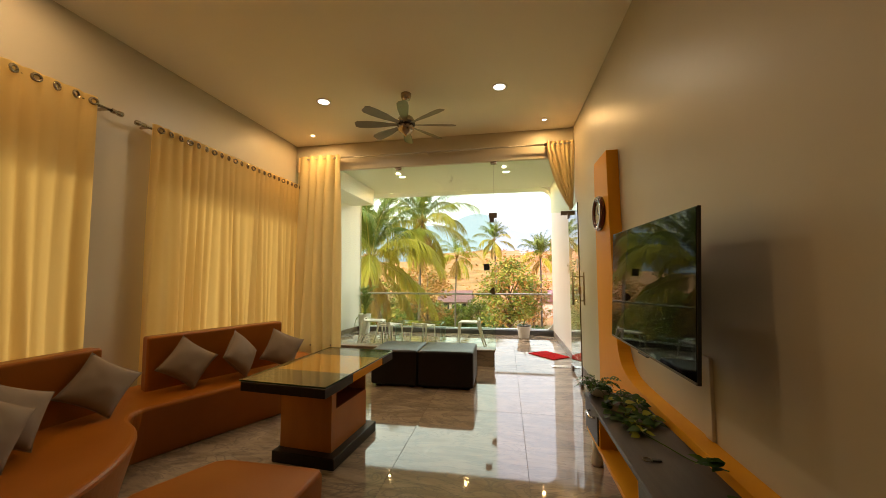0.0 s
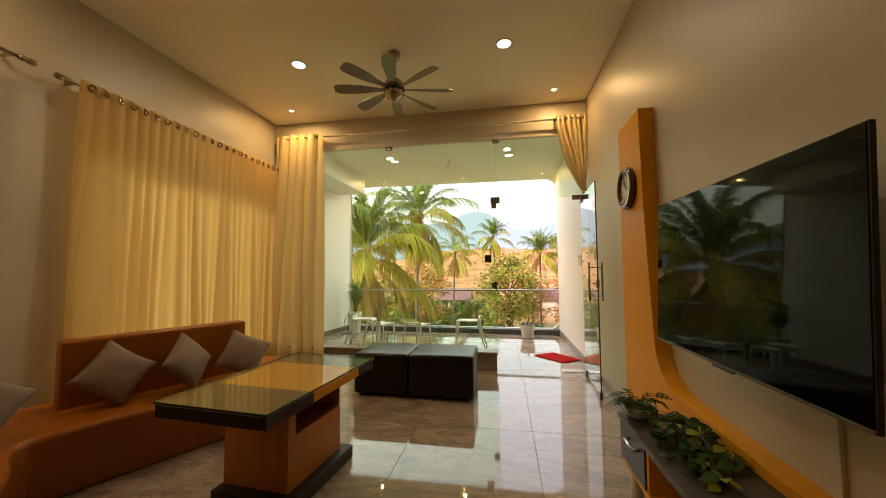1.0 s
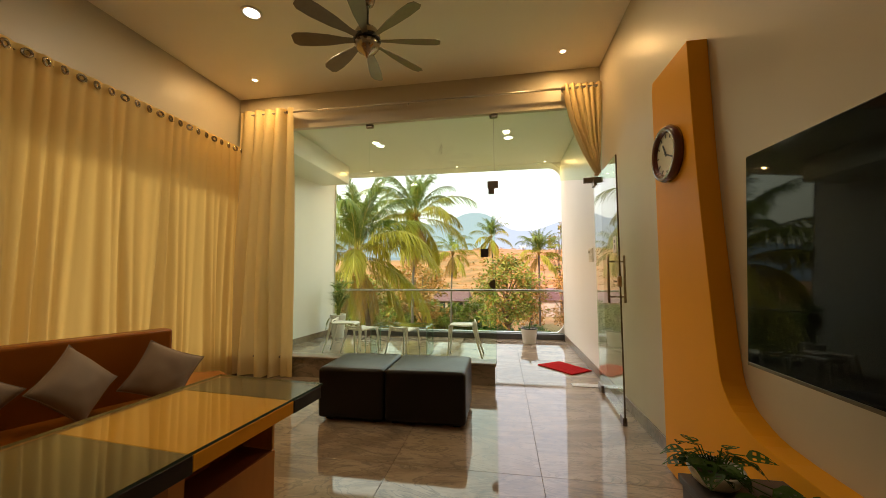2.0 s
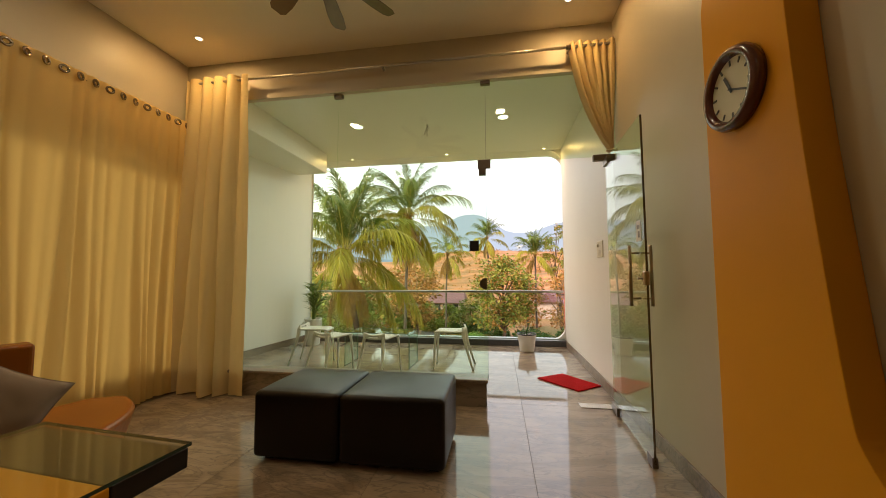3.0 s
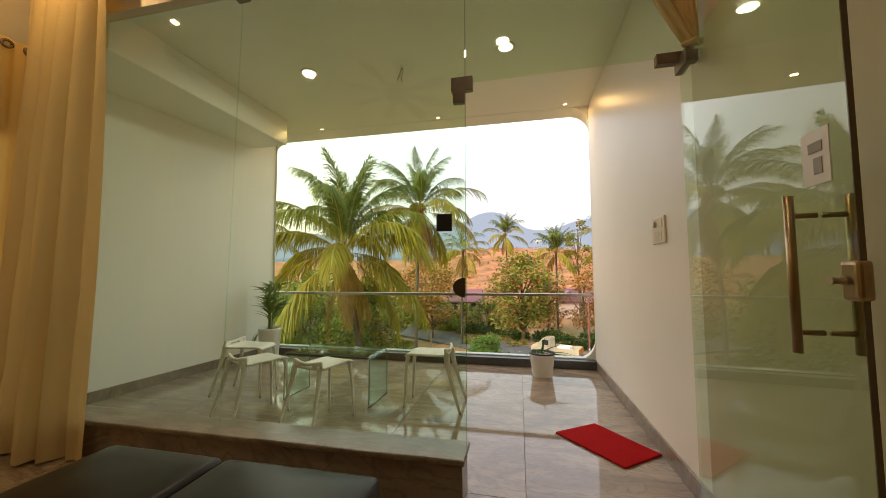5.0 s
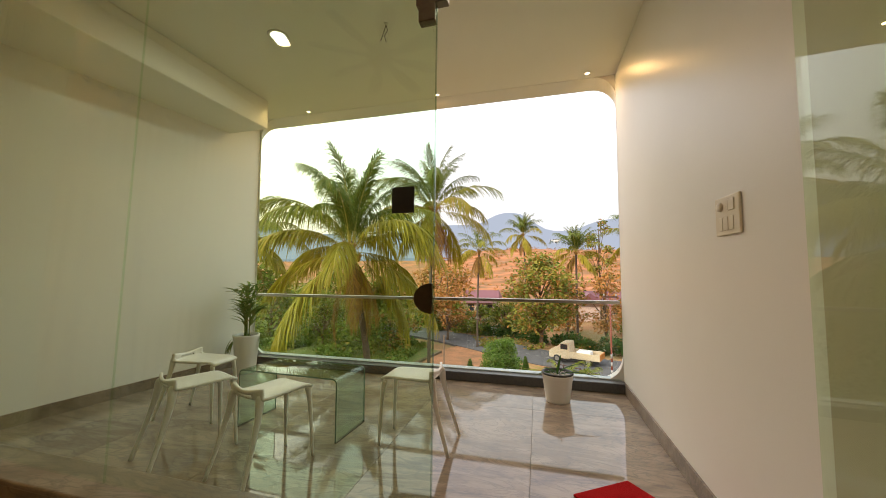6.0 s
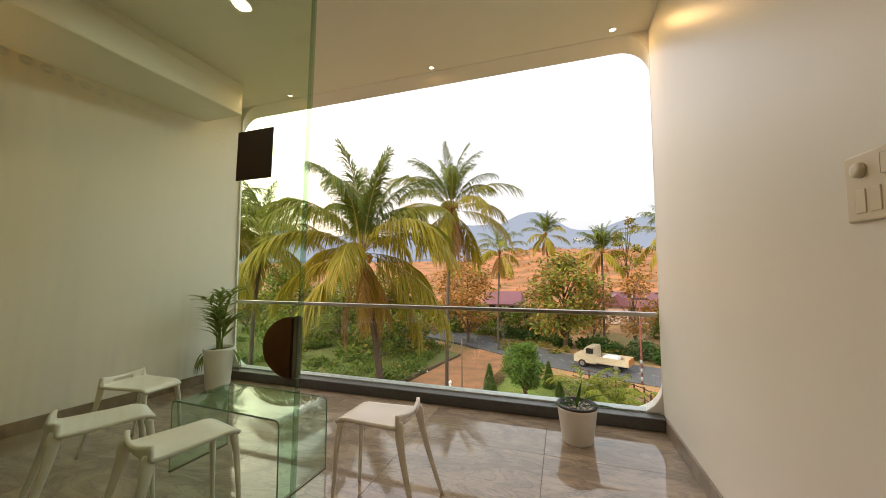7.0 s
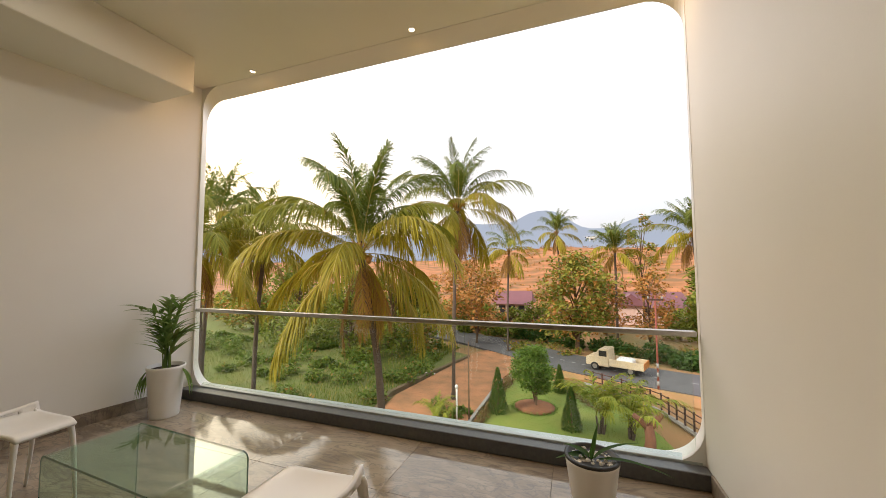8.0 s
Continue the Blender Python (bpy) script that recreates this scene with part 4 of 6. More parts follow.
part("shelf_side", box(-0.43, -0.10, -2.93, -2.905, 0.25, 0.445), YELLOW, console)
part("shelf_side", box(-0.43, -0.10, -3.595, -3.57, 0.25, 0.445), YELLOW, console)


# ---- plants ----
def leaf(length, width, fold, curl, n=5):
    """A pointed leaf along x, as verts and faces."""
    vs, fs = [], []
    for i in range(n + 1):
        t = i / n
        w = width * math.sin(math.pi * min(t ** 0.75, 1)) * (1 - 0.25 * t)
        z = -curl * t * t
        for s in (-1, 0, 1):
            vs.append(Vector((length * t, s * w, z + fold * abs(s) * w)))
    for i in range(n):
        for s in (0, 1):
            q = 3 * i + s
            fs.append((q, q + 1, q + 4, q + 3))
    return vs, fs


def add_leaf(V, F, lf, m):
    o = len(V)
    V.extend(tuple(m @ v) for v in lf[0])
    F.extend(tuple(i + o for i in f) for f in lf[1])


def pierced_leaf(length, width, curl):
    """A heart-shaped leaf with a row of holes on either side of its midrib."""
    vs, fs = [], []
    n, cols = 8, (-1, -0.72, -0.24, 0, 0.24, 0.72, 1)
    for i in range(n + 1):
        t = i / n
        w = width * math.sin(math.pi * min(t ** 0.62, 1)) ** 0.8 * (1 - 0.15 * t)
        for c in cols:
            vs.append(Vector((length * t + 0.1 * length * abs(c) * (0.5 - t), c * w, -curl * t * t + 0.12 * abs(c) * w)))
    for i in range(n):
        for c in range(6):
            if c in (1, 4) and i in (2, 4, 6):
                continue
            q = 7 * i + c
            fs.append((q, q + 1, q + 8, q + 7))
    return vs, fs


rnd = random.Random(21)
planter = thing("pierced_leaf_plant", pose(-0.35, -2.60, 0.472) @ Matrix.Scale(0.8, 4), "small plant with pierced dark leaves in a white bowl", "plant")
bowl = part("bowl", lathe([(0.062, 0), (0.085, 0.02), (0.102, 0.055), (0.108, 0.075), (0.098, 0.075), (0.092, 0.055)], 28), WHITE_PL, planter, smooth=True)
part("soil", lathe([(0.094, 0.05), (0.094, 0.062)], 20), SOIL, bowl)
V, F, stems = [], [], bmesh.new()
for k in range(26):
    a, r = k * 2.4 + rnd.uniform(-0.3, 0.3), rnd.uniform(0.03, 0.125)
    z = 0.085 + rnd.uniform(0.0, 0.055)
    p = Vector((r * math.cos(a), r * math.sin(a), z))
    tube([(p.x * 0.2, p.y * 0.2, 0.05), (p.x * 0.6, p.y * 0.6, z + 0.01), p], 0.0025, 5, stems)
    L = rnd.uniform(0.07, 0.105)
    add_leaf(V, F, pierced_leaf(L, L * 0.46, L * 0.35), Matrix.Translation(p) @ Euler((rnd.uniform(-0.3, 0.3), rnd.uniform(-0.35, 0.35), a + rnd.uniform(-0.7, 0.7))).to_matrix().to_4x4())
for dx, dy, z, a in ((0.06, -0.10, 0.175, -0.6), (0.10, -0.19, 0.10, -1.0), (0.07, -0.22, 0.09, -0.4)):
    p = Vector((dx, dy, z))
    tube([(0, 0, 0.06), (dx * 0.5, dy * 0.5, z * 0.9), p], 0.0025, 5, stems)
    add_leaf(V, F, pierced_leaf(0.10, 0.042, 0.03), Matrix.Translation(p) @ Euler((0.2, -0.25, a)).to_matrix().to_4x4())
raw("foliage", V, F, LEAF_DARK, planter, True)
part("stalk", stems, LEAF_DARK, planter)

vine = thing("trailing_vine", pose(-0.28, -2.74, 0.472), "pothos vine with lime green leaves trailing along the console", "plant")
V, F, stems = [], [], bmesh.new()
runs = (((0.0, 0.05, 0.02), (-0.08, -0.12, 0.03), (-0.09, -0.28, 0.012), (-0.02, -0.42, 0.012)),
        ((0.03, 0.04, 0.02), (0.03, -0.15, 0.05), (0.02, -0.32, 0.03), (-0.01, -0.50, 0.012)),
        ((0.05, 0.04, 0.02), (0.10, -0.10, 0.05), (0.11, -0.26, 0.03), (0.09, -0.36, 0.012)),
        ((0.02, 0.0, 0.02), (-0.02, -0.2, 0.06), (-0.04, -0.36, 0.02), (-0.03, -0.45, 0.012)))
for run in runs:
    pts = smooth_line(run, 6)
    tube(pts, 0.0025, 5, stems)
    for p in pts[1:]:
        for again in range(2):
            L = rnd.uniform(0.04, 0.068)
            add_leaf(V, F, leaf(L, L * 0.44, 0.12, L * 0.3, 7), Matrix.Translation(p + Vector((rnd.uniform(-0.03, 0.03), rnd.uniform(-0.03, 0.03), rnd.uniform(0.0, 0.03)))) @ Euler((rnd.uniform(-0.5, 0.5), rnd.uniform(-0.5, 0.15), radians(rnd.uniform(-190, 10)))).to_matrix().to_4x4())
# one bare runner reaches on to a last tuft against the wall
pts = smooth_line([(-0.02, -0.45, 0.012), (0.05, -0.6, 0.012), (0.11, -0.75, 0.015), (0.14, -0.86, 0.05), (0.15, -0.95, 0.08)], 6)
tube(pts, 0.0028, 5, stems)
for p in pts[-9:]:
    L = rnd.uniform(0.05, 0.075)
    add_leaf(V, F, leaf(L, L * 0.42, 0.12, L * 0.3), Matrix.Translation(p + Vector((rnd.uniform(-0.02, 0.0), 0, rnd.uniform(0.0, 0.03)))) @ Euler((rnd.uniform(-0.4, 0.4), rnd.uniform(-0.6, 0.1), radians(rnd.uniform(90, 270)))).to_matrix().to_4x4())
pts = smooth_line([(0.12, -1.02, 0.02), (0.10, -1.2, 0.012), (0.05, -1.4, 0.012), (0.08, -1.6, 0.012)], 5)
tube(pts, 0.0028, 5, stems)
for p in pts[::2]:
    L = rnd.uniform(0.05, 0.07)
    add_leaf(V, F, leaf(L, L * 0.42, 0.12, L * 0.3), Matrix.Translation(p + Vector((0, 0, rnd.uniform(0.0, 0.03)))) @ Euler((0, rnd.uniform(-0.5, 0.0), radians(rnd.uniform(0, 360)))).to_matrix().to_4x4())
raw("foliage", V, F, LEAF_POTHOS, vine, True)
part("stem", stems, LEAF_POTHOS, vine)

# small dark object lying on the console
key = thing("key_ring", pose(-0.357, -3.487, 0.473), "small dark metal ring lying on the console", "key ring")
part("ring", tube([(0.02 * math.cos(2 * math.pi * i / 14), 0.02 * math.sin(2 * math.pi * i / 14), 0.003) for i in range(15)], 0.0025, 6), DARK_STEEL, key)
part("tag", box(0.02, 0.06, -0.01, 0.01, 0.0, 0.006, 0.002), BLACK, key)


def pot(name, x, y, r, h, label, rim_dark):
    th = thing(name, pose(x, y, 0), label, "potted plant")
    body = part("pot", lathe([(r * 0.74, 0), (r * 0.76, 0.01), (r * 0.97, h - 0.03), (r, h - 0.02), (r, h), (r * 0.93, h), (r * 0.9, h - 0.05)], 32), WHITE_PL, th, smooth=True)
    if rim_dark:
        part("liner", lathe([(r * 0.985, h - 0.012), (r * 1.01, h - 0.004), (r * 1.01, h + 0.008), (r * 0.9, h + 0.008), (r * 0.88, h - 0.03)], 32), BLACK, body, "black plastic liner rim", smooth=True)
    part("soil", lathe([(r * 0.91, h - 0.045), (r * 0.91, h - 0.03)], 24), SOIL, body)
    return th


orchid = pot("potted_plant", -0.642, 2.18, 0.138, 0.25, "strap-leaved plant in a white pot with white pebbles", True)
V, F = [], []
for a, L, up, w, curl in ((190, 0.17, 0.45, 0.036, 0.5), (170, 0.15, 0.75, 0.03, 0.4), (60, 0.20, 1.25, 0.014, 0.1), (15, 0.24, 0.85, 0.018, 0.5), (350, 0.36, 0.42, 0.017, 0.42), (265, 0.12, 1.1, 0.012, 0.1)):
    add_leaf(V, F, leaf(L, w, 0.5, L * curl, 8), Matrix.Translation((0, 0, 0.225)) @ Euler((0, -up, radians(a))).to_matrix().to_4x4())
raw("foliage", V, F, LEAF_DARK, orchid, True)
stone_bm = bmesh.new()
bmesh.ops.create_icosphere(stone_bm, subdivisions=1, radius=0.017)
stone = bpy.data.meshes.new("pebble")
stone_bm.to_mesh(stone)
stone_bm.free()
stone.materials.append(PEBBLE)
for k in range(46):
    a, r = rnd.uniform(0, 6.283), 0.115 * math.sqrt(rnd.random())
    o = new("pebble", stone)
    o.parent = orchid
    o.matrix_basis = pose(r * math.cos(a), r * math.sin(a), 0.227 + rnd.uniform(0, 0.012), rnd.uniform(0, 90), rnd.uniform(0, 90), 0) @ Matrix.Diagonal((1.1, rnd.uniform(0.7, 1), rnd.uniform(0.5, 0.8), 1))

areca = pot("potted_plant", -4.09, 2.19, 0.142, 0.43, "small areca palm in a tall white pot", False)
V, F, stems = [], [], bmesh.new()
for k in range(12):
    a, ln, lean = k * 2.4 + rnd.uniform(-0.3, 0.3), rnd.uniform(0.34, 0.68), rnd.uniform(0.10, 0.44)
    d = Vector((math.cos(a), math.sin(a), 0))
    if d.x < -0.3:
        lean *= 0.45
    pts = smooth_line([Vector((0, 0, 0.38)) + d * 0.03, Vector((0, 0, 0.38 + ln * 0.45)) + d * ln * lean * 0.25,
                       Vector((0, 0, 0.38 + ln * 0.85)) + d * ln * lean * 0.65, Vector((0, 0, 0.38 + ln * (1.05 - 0.4 * lean))) + d * ln * lean * 1.15], 6)
    tube(pts, [0.006 * (1 - 0.7 * i / len(pts)) for i in range(len(pts))], 5, stems)
    for i, p in list(enumerate(pts))[5::2]:
        t = i / len(pts)
        for s in (-1, 1):
            L = 0.21 * math.sin(math.pi * (0.25 + 0.6 * t)) * rnd.uniform(0.8, 1.15)
            yaw = math.degrees(a) + s * (58 - 30 * t) + rnd.uniform(-14, 14)
            add_leaf(V, F, leaf(L, 0.019, 0.3, L * 0.3, 4), Matrix.Translation(p) @ Euler((0, -1.15 + 0.75 * t + rnd.uniform(-0.25, 0.25), radians(yaw))).to_matrix().to_4x4())
for a, zz in ((215, 0.40), (190, 0.38), (25, 0.41), (205, 0.37)):
    p = Vector((0.12 * math.cos(radians(a)), 0.12 * math.sin(radians(a)), zz))
    for t in (0, 12, -14):
        add_leaf(V, F, leaf(0.22, 0.014, 0.3, 0.16, 5), Matrix.Translation(p) @ Euler((0, 0.55, radians(a + t))).to_matrix().to_4x4())
raw("foliage", V, F, LEAF_ARECA, areca, True)
part("stalk", stems, LEAF_ARECA, areca)

# ---- balcony furniture ----
def glass_table():
    """A waterfall table bent from one sheet of glass."""
    th = thing("glass_table", pose(-2.555, 1.15, 0, 0, 0, -2.5), "low waterfall coffee table of bent clear glass", "table")
    w, d, h, t, r = 0.845, 0.375, 0.42, 0.010, 0.030
    mid_line = [(-w / 2, 0.006)]
    for k in range(7):
        a = radians(180 - 15 * k)
        mid_line.append((-w / 2 + r + r * math.cos(a), h - r + r * math.sin(a)))
    for k in range(7):
        a = radians(90 - 15 * k)
        mid_line.append((w / 2 - r + r * math.cos(a), h - r + r * math.sin(a)))
    mid_line.append((w / 2, 0.006))
    b = bmesh.new()
    rows = []
    for i, (x, z) in enumerate(mid_line):
        p, q = Vector(mid_line[max(i - 1, 0)]), Vector(mid_line[min(i + 1, len(mid_line) - 1)])
        nrm = Vector((-(q - p).y, (q - p).x)).normalized() * t / 2
        rows.append([b.verts.new((x + s * nrm.x, y, z + s * nrm.y)) for s in (1, -1) for y in (-d / 2, d / 2)])
    edges = []
    for p, q in zip(rows, rows[1:]):
        b.faces.new((p[0], p[1], q[1], q[0]))
        b.faces.new((p[2], q[2], q[3], p[3]))
        for i, j in ((0, 2), (1, 3)):
            f = b.faces.new((p[i], p[j], q[j], q[i]))
            f.material_index = 1
    bmesh.ops.recalc_face_normals(b, faces=b.faces[:])
    ob = part("sheet", b, TABLE_GLASS, th)
    ob.data.materials.append(EDGE)
    ob.visible_shadow = False
    for sx in (-1, 1):
        part("foot_strip", box(sx * w / 2 - 0.008, sx * w / 2 + 0.008, -d / 2, d / 2, 0.0, 0.006), DOOR_EDGE, th, "brown rubber strip below the glass")
    return th


glass_table()


def stool():
    """A moulded stool: a dished seat, a low raised back with a slot, four splayed legs."""
    th = thing("stool", pose(0, 0, 0), "white moulded plastic stool with a low slotted back", "stool", "balcony stools")
    H = 0.44
    b = bmesh.new()
    n = 18
    grid = []
    for i in range(n + 1):
        v = i / n                      # 0 at the front, 1 at the top of the raised back
        lip = max(0.0, (v - 0.70) / 0.30)
        row = []
        for j in range(n + 1):
            u = 2 * j / n - 1
            w = (0.124 + 0.020 * min(v / 0.75, 1)) * (1 - 0.05 * (1 - v) ** 6)
            y = -0.17 + 0.365 * min(v / 0.75, 1) - 0.006 * lip + 0.026 * lip * (1 - u * u)
            z = H - 0.020 * (1 - u * u) * math.sin(math.pi * min(v / 0.8, 1)) + 0.074 * lip ** 1.1 * (0.66 + 0.42 * u * u - 0.14 * u ** 6)
            z -= 0.02 * max(0, 1 - v / 0.12) ** 2
            row.append(b.verts.new((u * w * (1 - 0.05 * lip * lip), y, z)))
        grid.append(row)
    for i in range(n):
        for j in range(n):
            # the slot is the hand hold in the back
            if 14 <= i <= 15 and 5 <= j <= 12:
                continue
            b.faces.new((grid[i][j], grid[i][j + 1], grid[i + 1][j + 1], grid[i + 1][j]))
    bmesh.ops.recalc_face_normals(b, faces=b.faces[:])
    bmesh.ops.solidify(b, geom=b.faces[:], thickness=0.018)
    bmesh.ops.recalc_face_normals(b, faces=b.faces[:])
    part("seat", b, WHITE_PL, th, smooth=True)
    for s in (-1, 1):
        part("back_leg", tube(smooth_line([(s * 0.122, 0.190, H + 0.035), (s * 0.132, 0.200, H - 0.06), (s * 0.148, 0.246, 0.2), (s * 0.166, 0.31, 0.0)], 4), [0.016, 0.024, 0.026, 0.024, 0.022, 0.020, 0.018, 0.016, 0.015, 0.014, 0.013, 0.012, 0.011], 12, flat=0.5), WHITE_PL, th, smooth=True)
        part("front_leg", tube(smooth_line([(s * 0.106, -0.148, H - 0.014), (s * 0.114, -0.160, H - 0.1), (s * 0.122, -0.168, 0.2), (s * 0.130, -0.178, 0.0)], 4), [0.020, 0.020, 0.018, 0.017, 0.016, 0.015, 0.014, 0.013, 0.012, 0.012, 0.011, 0.010, 0.010], 10, flat=0.7), WHITE_PL, th, smooth=True)
    return th


first = stool()
first.matrix_world = pose(-1.67, 1.13, 0, 0, 0, -90)
for x, y, rz in ((-2.365, 0.63, 166), (-2.965, 0.645, 158), (-3.42, 1.09, 95)):
    copy_thing(first, pose(x, y, 0, 0, 0, rz))

rug = prism([(-0.64, 0.765), (-0.34, 0.97), (-0.025, 0.575), (-0.29, 0.37)], 0.0, 0.014, 0.004, 2)
tagged(part("door_mat", rug, RED_MAT), "bright red door mat on the marble floor", "door mat")

plate = thing("switch_plate", pose(XR, 0.52, 1.405), "cream switch plate with knob and sockets on the wall", "switch")
part("plate", box(-0.012, 0, -0.10, 0.10, -0.085, 0.085, 0.005), CREAM_PL, plate)
for y, z in ((0.05, -0.035), (0.005, -0.035), (-0.04, -0.035)):
    part("rocker", box(-0.0145, -0.0118, y - 0.016, y + 0.016, z - 0.03, z + 0.03, 0.002), CREAM_PL, plate)
kb = lathe([(0.02, 0), (0.018, 0.012), (0.008, 0.014)], 18)
bmesh.ops.transform(kb, matrix=pose(-0.012, 0.045, 0.042, 0, -90, 0), verts=kb.verts[:])
part("knob", kb, CREAM_PL, plate, smooth=True)
part("socket", box(-0.015, -0.0118, -0.065, -0.015, 0.018, 0.068, 0.003), CREAM_PL, plate)

# ---- outdoors ----
GZ = -5.6
GROUND = mat("red_earth", (0.34, 0.17, 0.07), 0.95, 0, (0.17, 0.16, 0.045), 0.3, 0.8, 0.6, 3)
HILL = mat("dry_hillside", (0.40, 0.16, 0.065), 0.95, 0, (0.17, 0.095, 0.036), 0.5, 1.0, 1.0, 1.4, stretch=(0.4, 1.5, 1))
ASPHALT = mat("asphalt", (0.115, 0.11, 0.112), 0.8, 0, (0.085, 0.08, 0.08), 0.8, 0.6, 0.4, 30)
LAWN = mat("lawn", (0.16, 0.225, 0.032), 0.95, 0, (0.23, 0.24, 0.045), 1.2, 0.7, 0.8, 12)
SCRUB = leaf_mat("scrub_leaf", (0.065, 0.13, 0.018), (0.165, 0.22, 0.03), dry=(0.4, 0.24, 0.06), dry_amount=0.06)
BUSH = leaf_mat("clipped_leaf", (0.075, 0.16, 0.022), (0.17, 0.26, 0.04), dry=(0.3, 0.3, 0.06), dry_amount=0.03)
BORDER = leaf_mat("border_leaf", (0.14, 0.09, 0.04), (0.22, 0.17, 0.05), dry=(0.3, 0.12, 0.06), dry_amount=0.2)
GREENWOOD = leaf_mat("wood_leaf", (0.09, 0.14, 0.02), (0.22, 0.25, 0.035), dry=(0.36, 0.24, 0.05), dry_amount=0.08)
GRASS = leaf_mat("grass_blade", (0.085, 0.14, 0.018), (0.165, 0.20, 0.032), dry=(0.4, 0.3, 0.08), dry_amount=0.12)
# self-lit colours that paint distance haze onto the mountain ridges
HAZE_GLOW = glow_mat("far_haze_glow", (0.53, 0.585, 0.71), 0.80)
HAZE_GLOW2 = glow_mat("near_haze_glow", (0.43, 0.49, 0.61), 0.74)
ROOF = mat("maroon_roof", (0.17, 0.06, 0.07), 0.6, 0, (0.135, 0.05, 0.055), 1, 0.5, 0.3, 8)
HOUSE = mat("house_wall", (0.60, 0.42, 0.36), 0.8, 0, (0.5, 0.34, 0.28), 1, 0.6)
LINE = mat("road_paint", (0.38, 0.37, 0.36), 0.7, 0, (0.2, 0.2, 0.2), 3, 0.7)
TRUCK = mat("cream_paint", (0.62, 0.51, 0.36), 0.35, 0, (0.62, 0.46, 0.26), 3, 0.5, coat=0.3)
RUBBER = mat("rubber", (0.02, 0.02, 0.02), 0.8)
IRON = mat("rusty_iron", (0.07, 0.035, 0.025), 0.7, 0.3, (0.11, 0.05, 0.03), 6, 0.6)
CONCRETE = mat("concrete", (0.34, 0.32, 0.28), 0.85, 0, (0.26, 0.24, 0.21), 3, 0.6, 0.4, 30)


def height(x, y):
    """The lie of the land: level by the house, then a terraced hill."""
    z = GZ - 0.06 + 0.12 * (noise.noise(Vector((x * 0.12, y * 0.12, 0))) - 1) * min(max((abs(x + 2) - 8) / 8, 0), 1)
    k = max(0.0, y - 52 - 6 * noise.noise(Vector((x * 0.03, 0, 3)))) * min(max((x + 62) / 34, 0.12), 1)
    if k > 0:
        z += min(k * 0.16, 15.0) + 0.9 * math.sin(k * 0.7 + 2 * noise.noise(Vector((x * 0.05, y * 0.05, 7)))) * min(k / 12, 1) + 2.0 * noise.noise(Vector((x * 0.02, y * 0.02, 1))) * min(k / 30, 1)
    return z


def sheet():
    xs = [-2500, -900, -400, -220] + [-150 + 3 * i for i in range(101)] + [220, 400, 900, 2500]
    ys = [-2500, -600, -120, -40, -10, 0] + [4 + 2.2 * i for i in range(76)] + [190, 240, 400, 900, 2600]
    vs = [(x, y, height(x, y) if 4 <= y <= 172 and abs(x) < 160 else (GZ if y < 60 else GZ + (13 if y < 1000 else 20))) for y in ys for x in xs]
    n = len(xs)
    fs = [(j * n + i, j * n + i + 1, (j + 1) * n + i + 1, (j + 1) * n + i) for j in range(len(ys) - 1) for i in range(n - 1)]
    ob = raw("ground", vs, fs, GROUND, smooth=True)
    ob.data.materials.append(HILL)
    for f in ob.data.polygons:
        if f.center.y > 52:
            f.material_index = 1
    return tagged(ob, "red earth ground rising to a dry orange hillside", "ground", kind="structure")


sheet()

# the road bends away from lower right to far left
def ribbon(name, line, width, lift, material, label, category):
    pts = smooth_line(line, 10)
    vs, fs = [], []
    for i, p in enumerate(pts):
        d = (pts[min(i + 1, len(pts) - 1)] - pts[max(i - 1, 0)]).normalized()
        s = Vector((-d.y, d.x, 0))
        for k in (-1, 1):
            q = p + s * k * width / 2
            vs.append((q.x, q.y, GZ + lift))
        for k in (-1, 1):
            q = p + s * k * width / 2
            vs.append((q.x, q.y, GZ + lift - 0.3))
    for i in range(len(pts) - 1):
        a = 4 * i
        fs += [(a, a + 1, a + 5, a + 4), (a + 2, a, a + 4, a + 6), (a + 1, a + 3, a + 7, a + 5)]
    return tagged(raw(name, vs, fs, material), label, category, kind="structure")


ROAD = [(60, 10, 0), (30, 19.0, 0), (14, 22.6, 0), (6.1, 25.4, 0), (1.9, 26.9, 0), (-1.5, 28.7, 0), (-6.3, 32.2, 0), (-11.5, 35.6, 0), (-24, 41.5, 0), (-60, 52, 0)]
ribbon("road", ROAD, 4.6, 0.10, ASPHALT, "narrow grey asphalt road with a worn centre line", "road")
far_side = [(x - 0.44 * 3.1, y + 0.9 * 3.1, 0) for x, y, _ in ROAD]
ribbon("far_verge", far_side, 1.9, 0.06, mat("litter_earth", (0.38, 0.19, 0.08), 0.95, 0, (0.30, 0.2, 0.08), 1.5, 0.7, 0.8, 14), "orange earth with fallen leaves beyond the road", "verge")
pts = smooth_line(ROAD, 10)
dash = thing("road_marking", pose(0, 0, GZ + 0.104), "worn white dashes along the road middle", "road marking", kind="structure")
for i in range(8, len(pts) - 10, 2):
    p, q = pts[i], pts[i].lerp(pts[i + 1], 0.75)
    s = Vector((-(q - p).y, (q - p).x, 0)).normalized() * 0.06
    raw("dash", [tuple(Vector((*v.xy, 0))) for v in (p - s, q - s, q + s, p + s)], [(0, 1, 2, 3)], LINE, dash)

